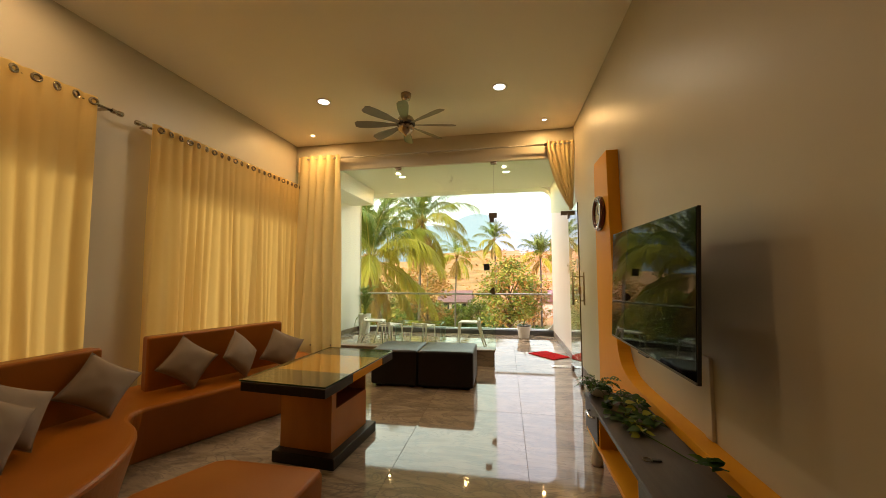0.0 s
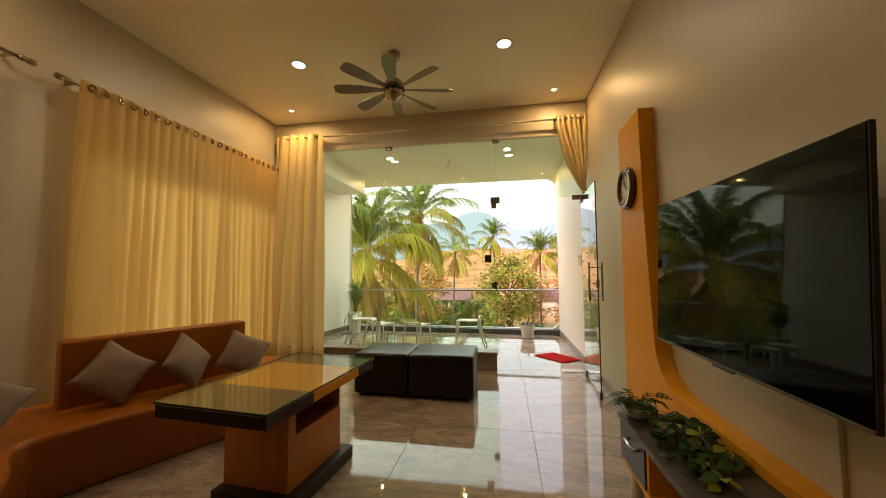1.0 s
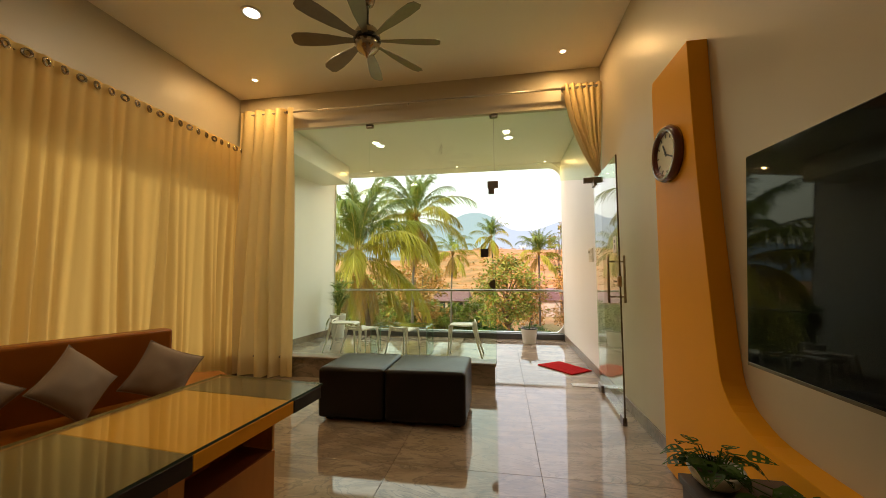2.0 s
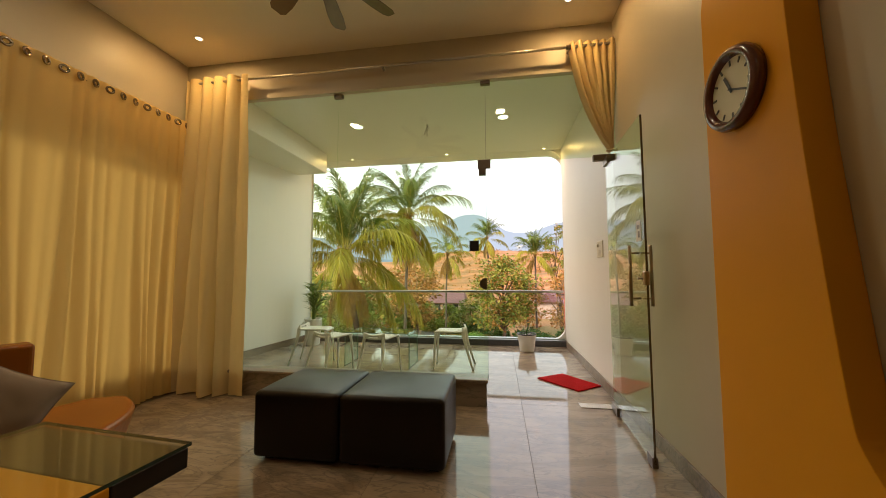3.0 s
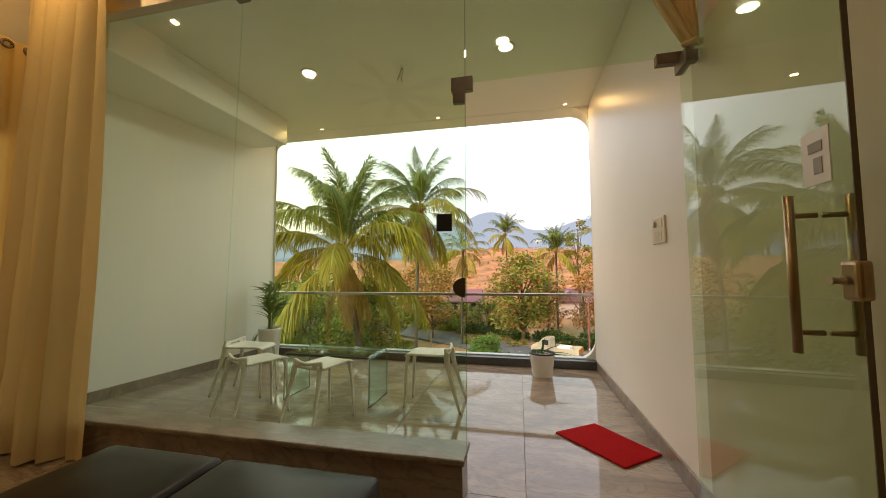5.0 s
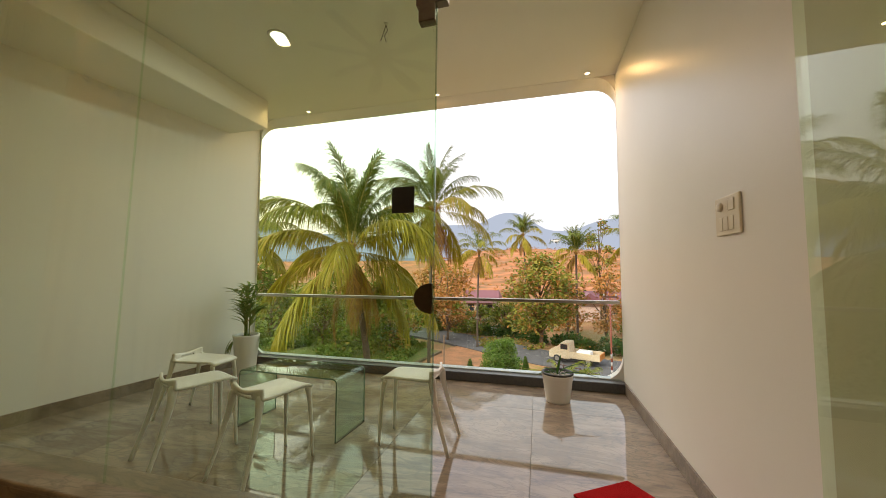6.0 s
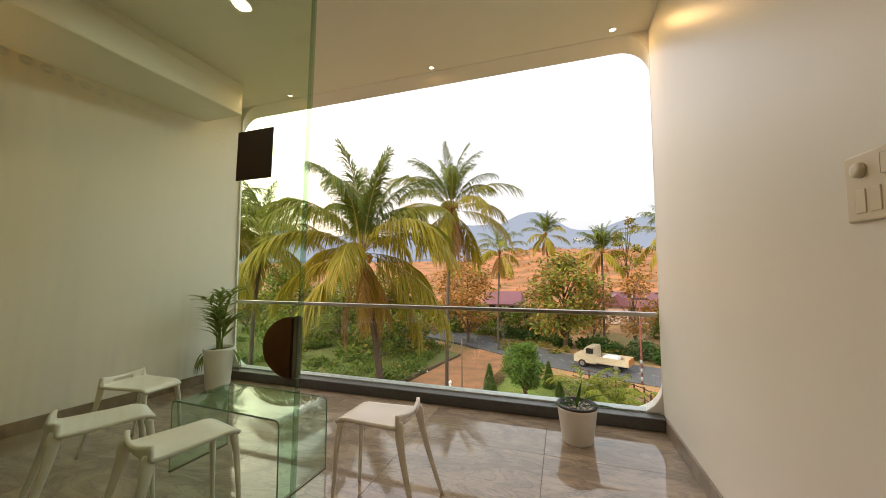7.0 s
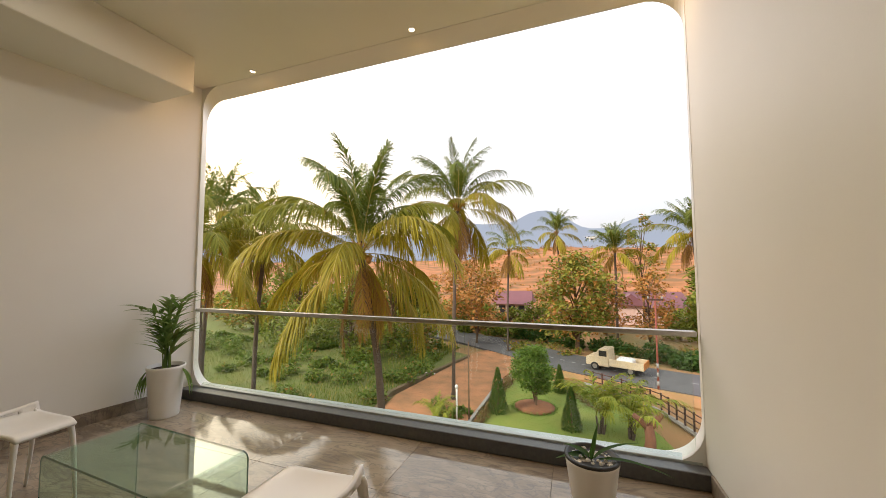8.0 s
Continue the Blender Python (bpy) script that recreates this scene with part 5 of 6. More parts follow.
# lawn with beds and a dirt track
BANK = mat("earth_bank", (0.17, 0.105, 0.055), 0.95, 0, (0.10, 0.085, 0.035), 1.5, 0.8, 0.8, 8)
lawn_line = [(-5.2, 14), (-5.0, 18.5), (-4.6, 22.4), (-2.0, 23.4), (0.6, 22.0), (2.0, 19.0), (3.0, 14.0), (2.5, 8), (-4, 8)]
tagged(part("lawn", prism([(p.x, p.y) for p in smooth_line([(x, y, 0) for x, y in lawn_line + lawn_line[:1]], 5)[:-1]], GZ - 0.3, GZ + 0.06), LAWN),
       "mown green lawn with planted beds", "lawn", kind="structure")
tagged(part("meadow", prism([(-95, 8), (-10.2, 8), (-9.9, 13), (-10.7, 18), (-9.9, 23), (-9.0, 28.4), (-14, 31), (-34, 42.5), (-95, 60)], GZ - 0.3, GZ + 0.02),
            mat("wild_grass", (0.105, 0.135, 0.022), 0.95, 0, (0.17, 0.15, 0.04), 0.9, 0.7, 1.0, 6)), "rough green meadow below the palms", "meadow", kind="structure")
tagged(part("path", prism([(-9.2, 12.0), (-5.45, 12.0), (-5.3, 17.0), (-5.2, 22.6), (-4.6, 26.0), (-4.2, 29.3), (-7.2, 31.6), (-8.4, 29.8), (-9.4, 23.0), (-10.1, 18.0)], GZ - 0.3, GZ + 0.05),
       mat("track_earth", (0.46, 0.20, 0.085), 0.95, 0, (0.27, 0.14, 0.06), 0.9, 0.9, 1.0, 5)), "bare red earth track beside the lawn", "path", kind="structure")
tagged(part("verge", prism([(-5.0, 24.6), (0.2, 24.2), (4.2, 21.6), (9, 19.4), (20, 15.6), (20, 18), (6, 23.4), (0.5, 26.2), (-3.6, 29.0)], GZ - 0.3, GZ + 0.04),
       mat("verge_earth", (0.44, 0.205, 0.08), 0.95, 0, (0.28, 0.2, 0.07), 0.7, 0.7, 0.6, 8)), "dusty orange verge along the road", "verge", kind="structure")
bed = lathe([(0.98, 0.0), (0.98, 0.09), (0.8, 0.15), (0.3, 0.18)], 28)
bed_ob = part("flower_bed", bed, mat("red_soil", (0.30, 0.12, 0.055), 0.95, 0, (0.2, 0.09, 0.045), 4, 0.7, 0.8, 30), smooth=True)
bed_ob.matrix_world = pose(-2.7, 18.6, GZ + 0.03)
tagged(bed_ob, "round bed of red soil in the lawn", "flower bed", kind="structure")
tagged(part("track_kerb", prism([(-9.55, 13.0), (-9.35, 13.0), (-10.35, 18.0), (-9.5, 23.0), (-8.6, 27.6), (-8.8, 27.65), (-9.75, 23.0), (-10.6, 18.0)], GZ - 0.2, GZ + 0.2), BANK), "low broken earth bank along the track", "bank", kind="structure")
tagged(part("lawn_kerb", prism([(-5.42, 13.2), (-5.27, 13.2), (-5.05, 22.6), (-5.2, 22.7)], GZ - 0.2, GZ + 0.12), CONCRETE), "low kerb along the lawn", "kerb", kind="structure")


# ---- palms ----
def frond_into(V, F, base, yaw, rise, length, bow, rnd, leaflets=46, wide=0.03, lw=1.0, hang=0.5, ribs=None, twist=0.0, lift=0.0):
    """A feather leaf: a midrib that arches over towards its tip, with two rows of long leaflets that sag under their weight."""
    up = Vector((0, 0, 1))
    pts, sides = [], []
    n = 14
    p, yw = Vector(base), yaw
    for i in range(n + 1):
        pts.append(p.copy())
        ang = rise - bow * (i / n) ** 1.5
        d = Vector((math.cos(yw), math.sin(yw), 0))
        sides.append(Vector((-d.y, d.x, 0)))
        p = p + (d * math.cos(ang) + up * math.sin(ang)) * (length / n)
        yw += twist / n
    RV, RF = ribs if ribs is not None else (V, F)
    o = len(RV)
    for i, q in enumerate(pts):
        r = length * 0.0075 * (1 - 0.85 * i / n)
        RV.extend([tuple(q + sides[i] * r), tuple(q - sides[i] * r), tuple(q - up * r)])
    for i in range(n):
        for a, c in ((0, 1), (1, 2), (2, 0)):
            RF.append((o + 3 * i + a, o + 3 * i + c, o + 3 * i + 3 + c, o + 3 * i + 3 + a))
    for k in range(leaflets):
        for s in (-1, 1):
            if rnd.random() < 0.06:
                continue
            t = min(0.13 + 0.87 * (k + rnd.random() * 0.9) / leaflets, 0.999)
            f = t * n
            i = int(f)
            q = pts[i].lerp(pts[i + 1], f - i)
            tan = (pts[i + 1] - pts[i]).normalized()
            side = sides[i]
            nrm = side.cross(tan) * -1
            L = length * 0.31 * lw * min(1.0, 0.5 + 2.2 * (t - 0.13)) * (1 - 0.5 * max(0.0, (t - 0.55) / 0.45) ** 1.5) * rnd.uniform(0.82, 1.1)
            a = radians(50 - 30 * t + rnd.uniform(-8, 8))
            v = lift + rnd.uniform(-0.22, 0.22)
            out = tan * math.cos(a) + (side * s * math.cos(v) + nrm * math.sin(v)) * math.sin(a)
            g = hang * rnd.uniform(0.7, 1.25)
            roll = rnd.uniform(-0.55, 0.55)
            wd = (tan - out * tan.dot(out)).normalized()
            wd = wd * math.cos(roll) + out.cross(wd) * math.sin(roll)
            w = max(L * wide, 0.009)
            o = len(V)
            for u, k2 in ((0.0, 0.45), (0.38, 1.0), (0.74, 0.75)):
                m = q + out * L * u * (1 - 0.22 * g * u) - up * L * g * u * u * 0.75
                V.extend([tuple(m - wd * w * k2), tuple(m + wd * w * k2)])
            V.append(tuple(q + out * L * (1 - 0.22 * g) - up * L * g * 0.75))
            F.extend([(o, o + 1, o + 3, o + 2), (o + 2, o + 3, o + 5, o + 4), (o + 4, o + 5, o + 6)])


def coconut_palm(base, crown, radius, seed, label, fronds=26, leaflets=46, dry=3, nuts=False, wide=0.028, green=0.36, thick=0.12):
    rnd = random.Random(seed)
    b, c = Vector(base), Vector(crown)
    th = thing("palm_tree", pose(*base), label, "palm tree", "coconut palms")
    top = c - b
    bend = Vector((top.x * 0.25, top.y * 0.25, top.z * 0.5))
    line = smooth_line([Vector((0, 0, -0.3)), bend, top - Vector((0, 0, 0.25)), top + Vector((0, 0, 0.1))], 10)
    rad = [thick * (1 - 0.35 * i / len(line)) * (1 + 0.07 * (i % 2)) + (0.07 if i < 2 else 0) for i in range(len(line))]
    part("trunk", tube(line, rad, 10), BARK, th, smooth=True)
    young, ripe, old, dead, ribs = ([], []), ([], []), ([], []), ([], []), ([], [])
    for k in range(fronds):
        t = (k + 0.3) / fronds
        yaw = k * 2.39996 + rnd.uniform(-0.3, 0.3)
        jit = rnd.uniform(-7, 7)
        if t < green:
            # the young leaves stand up and arch over at their tips
            u = t / green
            rise, bow, hang, lift, kit = 89 - 26 * u + jit, 38 + 62 * u + jit, 0.85 + 0.1 * u, 0.1, young
            ln = radius * (0.92 + 0.12 * u) * rnd.uniform(0.92, 1.06)
        elif t < 0.74:
            u = (t - green) / (0.74 - green)
            rise, bow, hang, lift, kit = 58 - 38 * u + jit, 86 + 2 * u + jit, 0.85, 0.05, ripe if u < 0.6 else old
            ln = radius * rnd.uniform(0.95, 1.1)
        else:
            u = (t - 0.74) / 0.26
            rise, bow, hang, lift, kit = 22 - 64 * u + jit, 80 - 36 * u + jit, 0.95, -0.1, old
            ln = radius * rnd.uniform(0.9, 1.06)
        frond_into(*kit, top + Vector((0.09 * math.cos(yaw), 0.09 * math.sin(yaw), 0.12 - 0.35 * t)), yaw, radians(rise), ln, radians(bow), rnd, leaflets, wide,
                   hang=hang, ribs=ribs, twist=rnd.uniform(-0.35, 0.35), lift=lift)
    for k in range(dry):
        yaw = rnd.uniform(0, 6.283)
        frond_into(*dead, top - Vector((0, 0, 0.3)), yaw, radians(rnd.uniform(-70, -40)), radius * rnd.uniform(0.55, 0.8), radians(35), rnd, leaflets // 2, wide, hang=1.1, lw=0.85)
    raw("crown", *young, FROND_DARK, th)
    raw("middle_crown", *ripe, FROND_MID, th)
    raw("lower_crown", *old, FROND, th)
    raw("midrib", *ribs, MIDRIB, th)
    if dry:
        raw("dry_skirt", *dead, FROND_DRY, th)
    # fibrous sheaths and flower stalks at the heart
    V = bmesh.new()
    for k in range(16):
        a, q = rnd.uniform(0, 6.283), rnd.uniform(0.25, 0.55) * radius / 3.5
        tube([top + Vector((0.05 * math.cos(a), 0.05 * math.sin(a), -0.3)), top + Vector((q * 0.5 * math.cos(a), q * 0.5 * math.sin(a), 0.12)),
              top + Vector((q * math.cos(a), q * math.sin(a), rnd.uniform(-0.25, 0.25)))], [0.05, 0.03, 0.010], 5, V)
    if nuts:
        for k in range(13):
            a = rnd.uniform(0, 6.283)
            p = top + Vector((0.27 * math.cos(a), 0.27 * math.sin(a), -0.2 - rnd.uniform(0, 0.3)))
            bmesh.ops.create_icosphere(V, subdivisions=2, radius=0.085, matrix=Matrix.Translation(p) @ Matrix.Diagonal((1, 1, 1.25, 1)))
    part("flower_stalk", V, HUSK, th, smooth=True)
    return th


HUSK = mat("husk", (0.40, 0.19, 0.04), 0.6, 0, (0.26, 0.15, 0.03), 3, 0.6)
MIDRIB = mat("midrib", (0.46, 0.36, 0.07), 0.5, 0, (0.34, 0.30, 0.05), 3, 0.6)
TALL = "tall coconut palm with yellow-green drooping fronds"
coconut_palm((-5.95, 9.4, GZ), (-6.82, 9.36, 1.98), 3.5, 4, TALL, 30, 140, 4, True, 0.0165, 0.40)
coconut_palm((-6.9, 18.4, GZ), (-6.88, 19.3, 5.0), 4.0, 11, TALL + " and dry skirts", 25, 110, 14, False, 0.019, 0.45, 0.10)
coconut_palm((-17.3, 15.0, GZ), (-16.5, 14.8, 2.95), 3.6, 14, TALL, 24, 84, 3, False, 0.022)
coconut_palm((-21.4, 15.0, GZ), (-20.6, 15.2, 4.6), 3.7, 15, TALL, 24, 80, 3, False, 0.022)
coconut_palm((-15.6, 10.8, GZ), (-16.4, 11.0, 2.3), 3.7, 16, TALL, 26, 90, 5, False, 0.02, 0.2)
SLIM = "slim coconut palm with a small ragged crown"
coconut_palm((-6.1, 30.5, GZ), (-5.9, 30.5, 3.0), 2.6, 22, SLIM, 20, 36, 9, False, 0.036, 0.3, 0.09)
coconut_palm((-2.2, 45, GZ), (-2.5, 45, 5.9), 3.1, 24, SLIM, 26, 44, 5, False, 0.036, 0.64)
coconut_palm((3.2, 39, GZ), (3.25, 39.5, 3.3), 3.3, 27, SLIM, 28, 44, 5, False, 0.036, 0.64)
coconut_palm((9.4, 36, GZ), (9.0, 36, 4.4), 3.7, 28, SLIM, 26, 44, 5, False, 0.036, 0.64)


# ---- broad-leaved trees, shrubs and undergrowth ----
def leaf_cloud(V, F, rnd, centres, count, size):
    """Small leaves scattered through overlapping clumps."""
    for k in range(count):
        (cx, cy, cz), (rx, ry, rz) = centres[rnd.randrange(len(centres))]
        while True:
            u = Vector((rnd.uniform(-1, 1), rnd.uniform(-1, 1), rnd.uniform(-1, 1)))
            if 0.25 < u.length < 1:
                break
        p = Vector((cx + u.x * rx, cy + u.y * ry, cz + u.z * rz))
        a, t, s = rnd.uniform(0, 6.283), rnd.uniform(-0.9, 0.9), size * rnd.uniform(0.6, 1.4)
        d = Vector((math.cos(a) * math.cos(t), math.sin(a) * math.cos(t), math.sin(t)))
        w = d.cross(Vector((rnd.uniform(-1, 1), rnd.uniform(-1, 1), 1))).normalized() * s * 0.3
        o = len(V)
        V.extend([tuple(p), tuple(p + d * s * 0.5 + w), tuple(p + d * s), tuple(p + d * s * 0.5 - w)])
        F.append((o, o + 1, o + 2, o + 3))


def tree(base, h, spread, seed, material, label, count=2600, size=0.30, trunk=0.14, bare=0.3, lumps=16):
    rnd = random.Random(seed)
    th = thing("tree", pose(*base), label, "tree", "roadside trees")
    limbs = tube(smooth_line([(0, 0, -0.3), (0.1, 0, h * 0.25), (-0.05, 0.1, h * 0.6), (0, 0, h * 0.92)], 4), [trunk * (1 - 0.8 * i / 12) for i in range(13)], 8)
    centres = []
    for k in range(lumps):
        a, t = rnd.uniform(0, 6.283), bare + (1 - bare) * (k + 0.5) / lumps
        r = spread * math.sin(math.pi * (0.22 + 0.68 * (t - bare) / (1 - bare))) * rnd.uniform(0.35, 0.95)
        e = Vector((r * math.cos(a), r * math.sin(a), h * t))
        s = Vector((0, 0, h * max(0.12, t - 0.28)))
        tube([s, s.lerp(e, 0.55) + Vector((0, 0, 0.08 * h)), e], [trunk * 0.4, trunk * 0.25, trunk * 0.08], 5, limbs)
        q = spread * rnd.uniform(0.28, 0.48)
        centres.append((e, (q, q, q * rnd.uniform(0.6, 0.9))))
    part("trunk", limbs, WOOD_BARK, th, smooth=True)
    V, F = [], []
    leaf_cloud(V, F, rnd, centres, count, size)
    raw("crown", V, F, material, th)
    return th


tree((-0.6, 33.5, GZ), 8.0, 3.6, 41, FOLIAGE, "broad roadside tree with dull green and rusty leaves", 5200, 0.36, 0.2, 0.22, 26)
tree((5.2, 34.5, GZ), 6.5, 2.4, 42, AUTUMN, "half-bare roadside tree with dry orange leaves", 1500, 0.30, 0.12, 0.25)
tree((6.6, 46, GZ), 13.2, 1.7, 43, FOLIAGE, "thin tall tree with sparse tufts of leaves", 900, 0.35, 0.14, 0.45, 9)
tree((-11.5, 38.5, GZ), 5.2, 2.8, 44, AUTUMN, "half-bare roadside tree with dry orange leaves", 1900, 0.32, 0.14, 0.2)
tree((-9.5, 33.0, GZ), 6.8, 3.0, 45, AUTUMN, "half-bare roadside tree with dry orange leaves", 2200, 0.32, 0.14, 0.2)
tree((-13.5, 28.0, GZ), 6.0, 3.0, 46, FOLIAGE, "broad roadside tree with dull green and rusty leaves", 2600, 0.32, 0.14, 0.15)
tree((9.9, 35.0, GZ), 6.6, 2.4, 47, GREENWOOD, "broad green tree beside the road", 4200, 0.32, 0.14, 0.2)
tree((2.4, 42, GZ), 5.8, 2.6, 48, AUTUMN, "half-bare roadside tree with dry orange leaves", 1500, 0.32, 0.12, 0.2)
tree((-12.5, 42, GZ), 8.0, 3.6, 49, AUTUMN, "half-bare roadside tree with dry orange leaves", 2400, 0.36, 0.15, 0.2)
tree((-14.8, 26, GZ), 6.2, 3.2, 53, GREENWOOD, "broad green tree behind the palms", 4200, 0.3, 0.14, 0.1, 24)
tree((-19.5, 27, GZ), 6.6, 3.6, 54, GREENWOOD, "broad green tree behind the palms", 4600, 0.3, 0.14, 0.1, 26)
tree((-26, 28, GZ), 7.0, 4.0, 55, GREENWOOD, "broad green tree behind the palms", 4600, 0.34, 0.14, 0.1, 26)
for x, y, h, w, seed in ((-9.6, 38.2, 3.0, 1.9, 56), (-7.0, 37.6, 2.7, 1.8, 57), (-4.3, 37.8, 3.3, 2.0, 58), (-12.6, 39.0, 3.2, 2.0, 59), (9.0, 41.5, 2.6, 2.0, 60)):
    tree((x, y, GZ), h, w, seed, GREENWOOD, "low bushy green tree beyond the road", 2600, 0.26, 0.1, 0.08, 18)
tree((-24, 34, GZ), 3.6, 3.0, 50, FOLIAGE, "broad roadside tree with dull green and rusty leaves", 3000, 0.4, 0.18, 0.12)
tree((-36, 32, GZ), 4.0, 3.2, 51, FOLIAGE, "broad roadside tree with dull green and rusty leaves", 3000, 0.4, 0.18, 0.1)
tree((-2.7, 18.6, GZ), 2.9, 1.02, 52, BUSH, "round clipped green garden tree in a bed of soil", 15000, 0.11, 0.07, 0.36, 60)


def conifer(x, y, h, r, seed):
    rnd = random.Random(seed)
    th = thing("conifer", pose(x, y, GZ), "small dark green cone-shaped garden conifer", "conifer", "garden conifers")
    part("trunk", tube([(0, 0, 0), (0, 0, h * 0.5), (0, 0, h * 0.95)], [0.05, 0.04, 0.01], 6), WOOD_BARK, th)
    V, F = [], []
    for k in range(1500):
        t = rnd.random() ** 1.4
        rr = r * (1 - t) ** 0.8 * rnd.uniform(0.7, 1.08)
        a = rnd.uniform(0, 6.283)
        p = Vector((rr * math.cos(a), rr * math.sin(a), 0.06 + h * t * 0.96))
        d = Vector((math.cos(a) * 0.5, math.sin(a) * 0.5, 1)).normalized() * 0.15
        w = Vector((-math.sin(a), math.cos(a), 0)) * 0.03
        o = len(V)
        V.extend([tuple(p), tuple(p + d * 0.5 + w), tuple(p + d), tuple(p + d * 0.5 - w)])
        F.append((o, o + 1, o + 2, o + 3))
    raw("crown", V, F, CONIFER, th)


CONIFER = leaf_mat("conifer_leaf", (0.06, 0.13, 0.025), (0.13, 0.2, 0.04), dry_amount=0.03)
conifer(-4.3, 17.4, 2.1, 0.48, 61)
conifer(-0.95, 16.6, 1.75, 0.42, 62)
conifer(-1.6, 21.3, 1.5, 0.35, 63)


def undergrowth(name, spots, count, size, material, label, seed, flat=0.7):
    rnd = random.Random(seed)
    V, F = [], []
    cs = [((x, y, GZ + r * 0.35), (r, r * 0.8, r * flat)) for x, y, r in spots]
    leaf_cloud(V, F, rnd, cs, count, size)
    return tagged(raw(name, V, F, material), label, "undergrowth", kind="stuff")


rnd = random.Random(77)
undergrowth("hedge", [(-16 + 1.3 * i + rnd.uniform(-0.5, 0.5), 43.5 - 0.62 * i - 0.011 * i * i + rnd.uniform(-0.5, 0.5), rnd.uniform(0.8, 1.6)) for i in range(30)], 27000, 0.26, HEDGE_LEAF,
            "dark green hedge along the far side of the road", 78)
undergrowth("shrubs", [(rnd.uniform(-36, -10.4), rnd.uniform(12, 33), rnd.uniform(0.4, 1.2)) for _ in range(120)], 32000, 0.22, SCRUB, "low green scrub below the palms", 79, 0.5)
undergrowth("verge_weeds", [(rnd.uniform(-7, 12), rnd.uniform(30.5, 35), rnd.uniform(0.3, 0.8)) for _ in range(44)], 5000, 0.2, FOLIAGE, "weeds on the far verge", 80, 0.6)
undergrowth("dry_scrub", [(x, y, rnd.uniform(0.8, 2.0)) for x, y in [(rnd.uniform(-30, 18), rnd.uniform(40, 56)) for _ in range(46)]], 9000, 0.34, AUTUMN, "dry orange scrub at the foot of the hill", 81, 0.9)
undergrowth("border_hedge", [(-4.95 + 0.012 * i + rnd.uniform(-0.05, 0.05), 13.5 + 0.3 * i, rnd.uniform(0.22, 0.34)) for i in range(31)]
            + [(-1.7 + 0.27 * i, 22.6 - 0.55 * i + 0.012 * i * i, rnd.uniform(0.22, 0.34)) for i in range(9)], 7000, 0.09, BORDER, "low brownish hedge bordering the lawn", 83, 0.9)
undergrowth("bed_edging", [(-2.7 + 1.02 * math.cos(0.26 * i), 18.6 + 1.02 * math.sin(0.26 * i), 0.13) for i in range(24)], 2600, 0.06, BUSH, "low clipped green edging round the bed", 85, 0.9)
undergrowth("track_weeds", [(rnd.uniform(-7.5, -5.5), rnd.uniform(13.5, 17.0), rnd.uniform(0.2, 0.5)) for _ in range(14)], 2600, 0.16, SCRUB, "weeds beside the earth track", 84, 0.8)
V, F = [], []
for k in range(120):
    x, y = rnd.uniform(-110, -17), rnd.uniform(33, 70)
    r = rnd.uniform(0.8, 1.6)
    leaf_cloud(V, F, rnd, [((x, y, GZ + r * 0.9), (r, r, r * 1.0))], 150, 0.75)
tagged(raw("far_woods", V, F, FOLIAGE), "dull green wood beyond the palms", "woods", kind="stuff")
V, F = [], []
for k in range(1500):
    x, y = rnd.uniform(-60, 50), rnd.uniform(58, 150)
    z, r = height(x, y), rnd.uniform(0.35, 1.3) ** 1.5
    leaf_cloud(V, F, rnd, [((x, y, z + r * 0.3), (r, r, r * 0.6))], 26, 0.42)
tagged(raw("hill_scrub", V, F, AUTUMN), "scattered dry bushes on the hillside", "undergrowth", kind="stuff")
V, F = [], []
for k in range(44000):
    x, y = (rnd.uniform(-5.0, 2.6), rnd.uniform(12, 23.2)) if k < 12000 else (rnd.uniform(-34, -10.5), rnd.uniform(11, 31))
    h, a = (rnd.uniform(0.02, 0.045), 0.010) if k < 12000 else (rnd.uniform(0.15, 0.5), 0.03)
    dx, dy = rnd.uniform(-0.5, 0.5) * h, rnd.uniform(-0.5, 0.5) * h
    o = len(V)
    z = (GZ + 0.055) if k < 12000 else height(x, y) - 0.02
    V.extend([(x - a, y, z), (x + a, y, z), (x + dx, y + dy, z + h)])
    F.append((o, o + 1, o + 2))
tagged(raw("grass", V, F, GRASS), "short lawn grass and long wild grass", "grass", kind="stuff")


# garden palms close below the balcony
def clump_palm(x, y, h, seed, label):
    rnd = random.Random(seed)
    th = thing("palm_clump", pose(x, y, GZ), label, "palm", "garden palms")
    stems, V, F = bmesh.new(), [], []
    for k in range(6):
        a, r = rnd.uniform(0, 6.283), rnd.uniform(0.05, 0.4)
        px, py, hh = r * math.cos(a), r * math.sin(a), h * rnd.uniform(0.12, 0.34)
        tube([(px * 0.4, py * 0.4, 0), (px * 0.7, py * 0.7, hh * 0.5), (px, py, hh)], [0.06, 0.05, 0.035], 7, stems)
        for j in range(4):
            frond_into(V, F, (px, py, hh), j * 2.4 + rnd.random(), radians(rnd.uniform(55, 86)), h * rnd.uniform(0.62, 0.95), radians(rnd.uniform(70, 130)), rnd, 24, 0.055, 0.75, 0.75)
    part("stalk", stems, BARK, th)
    raw("crown", V, F, GARDEN_FROND, th)


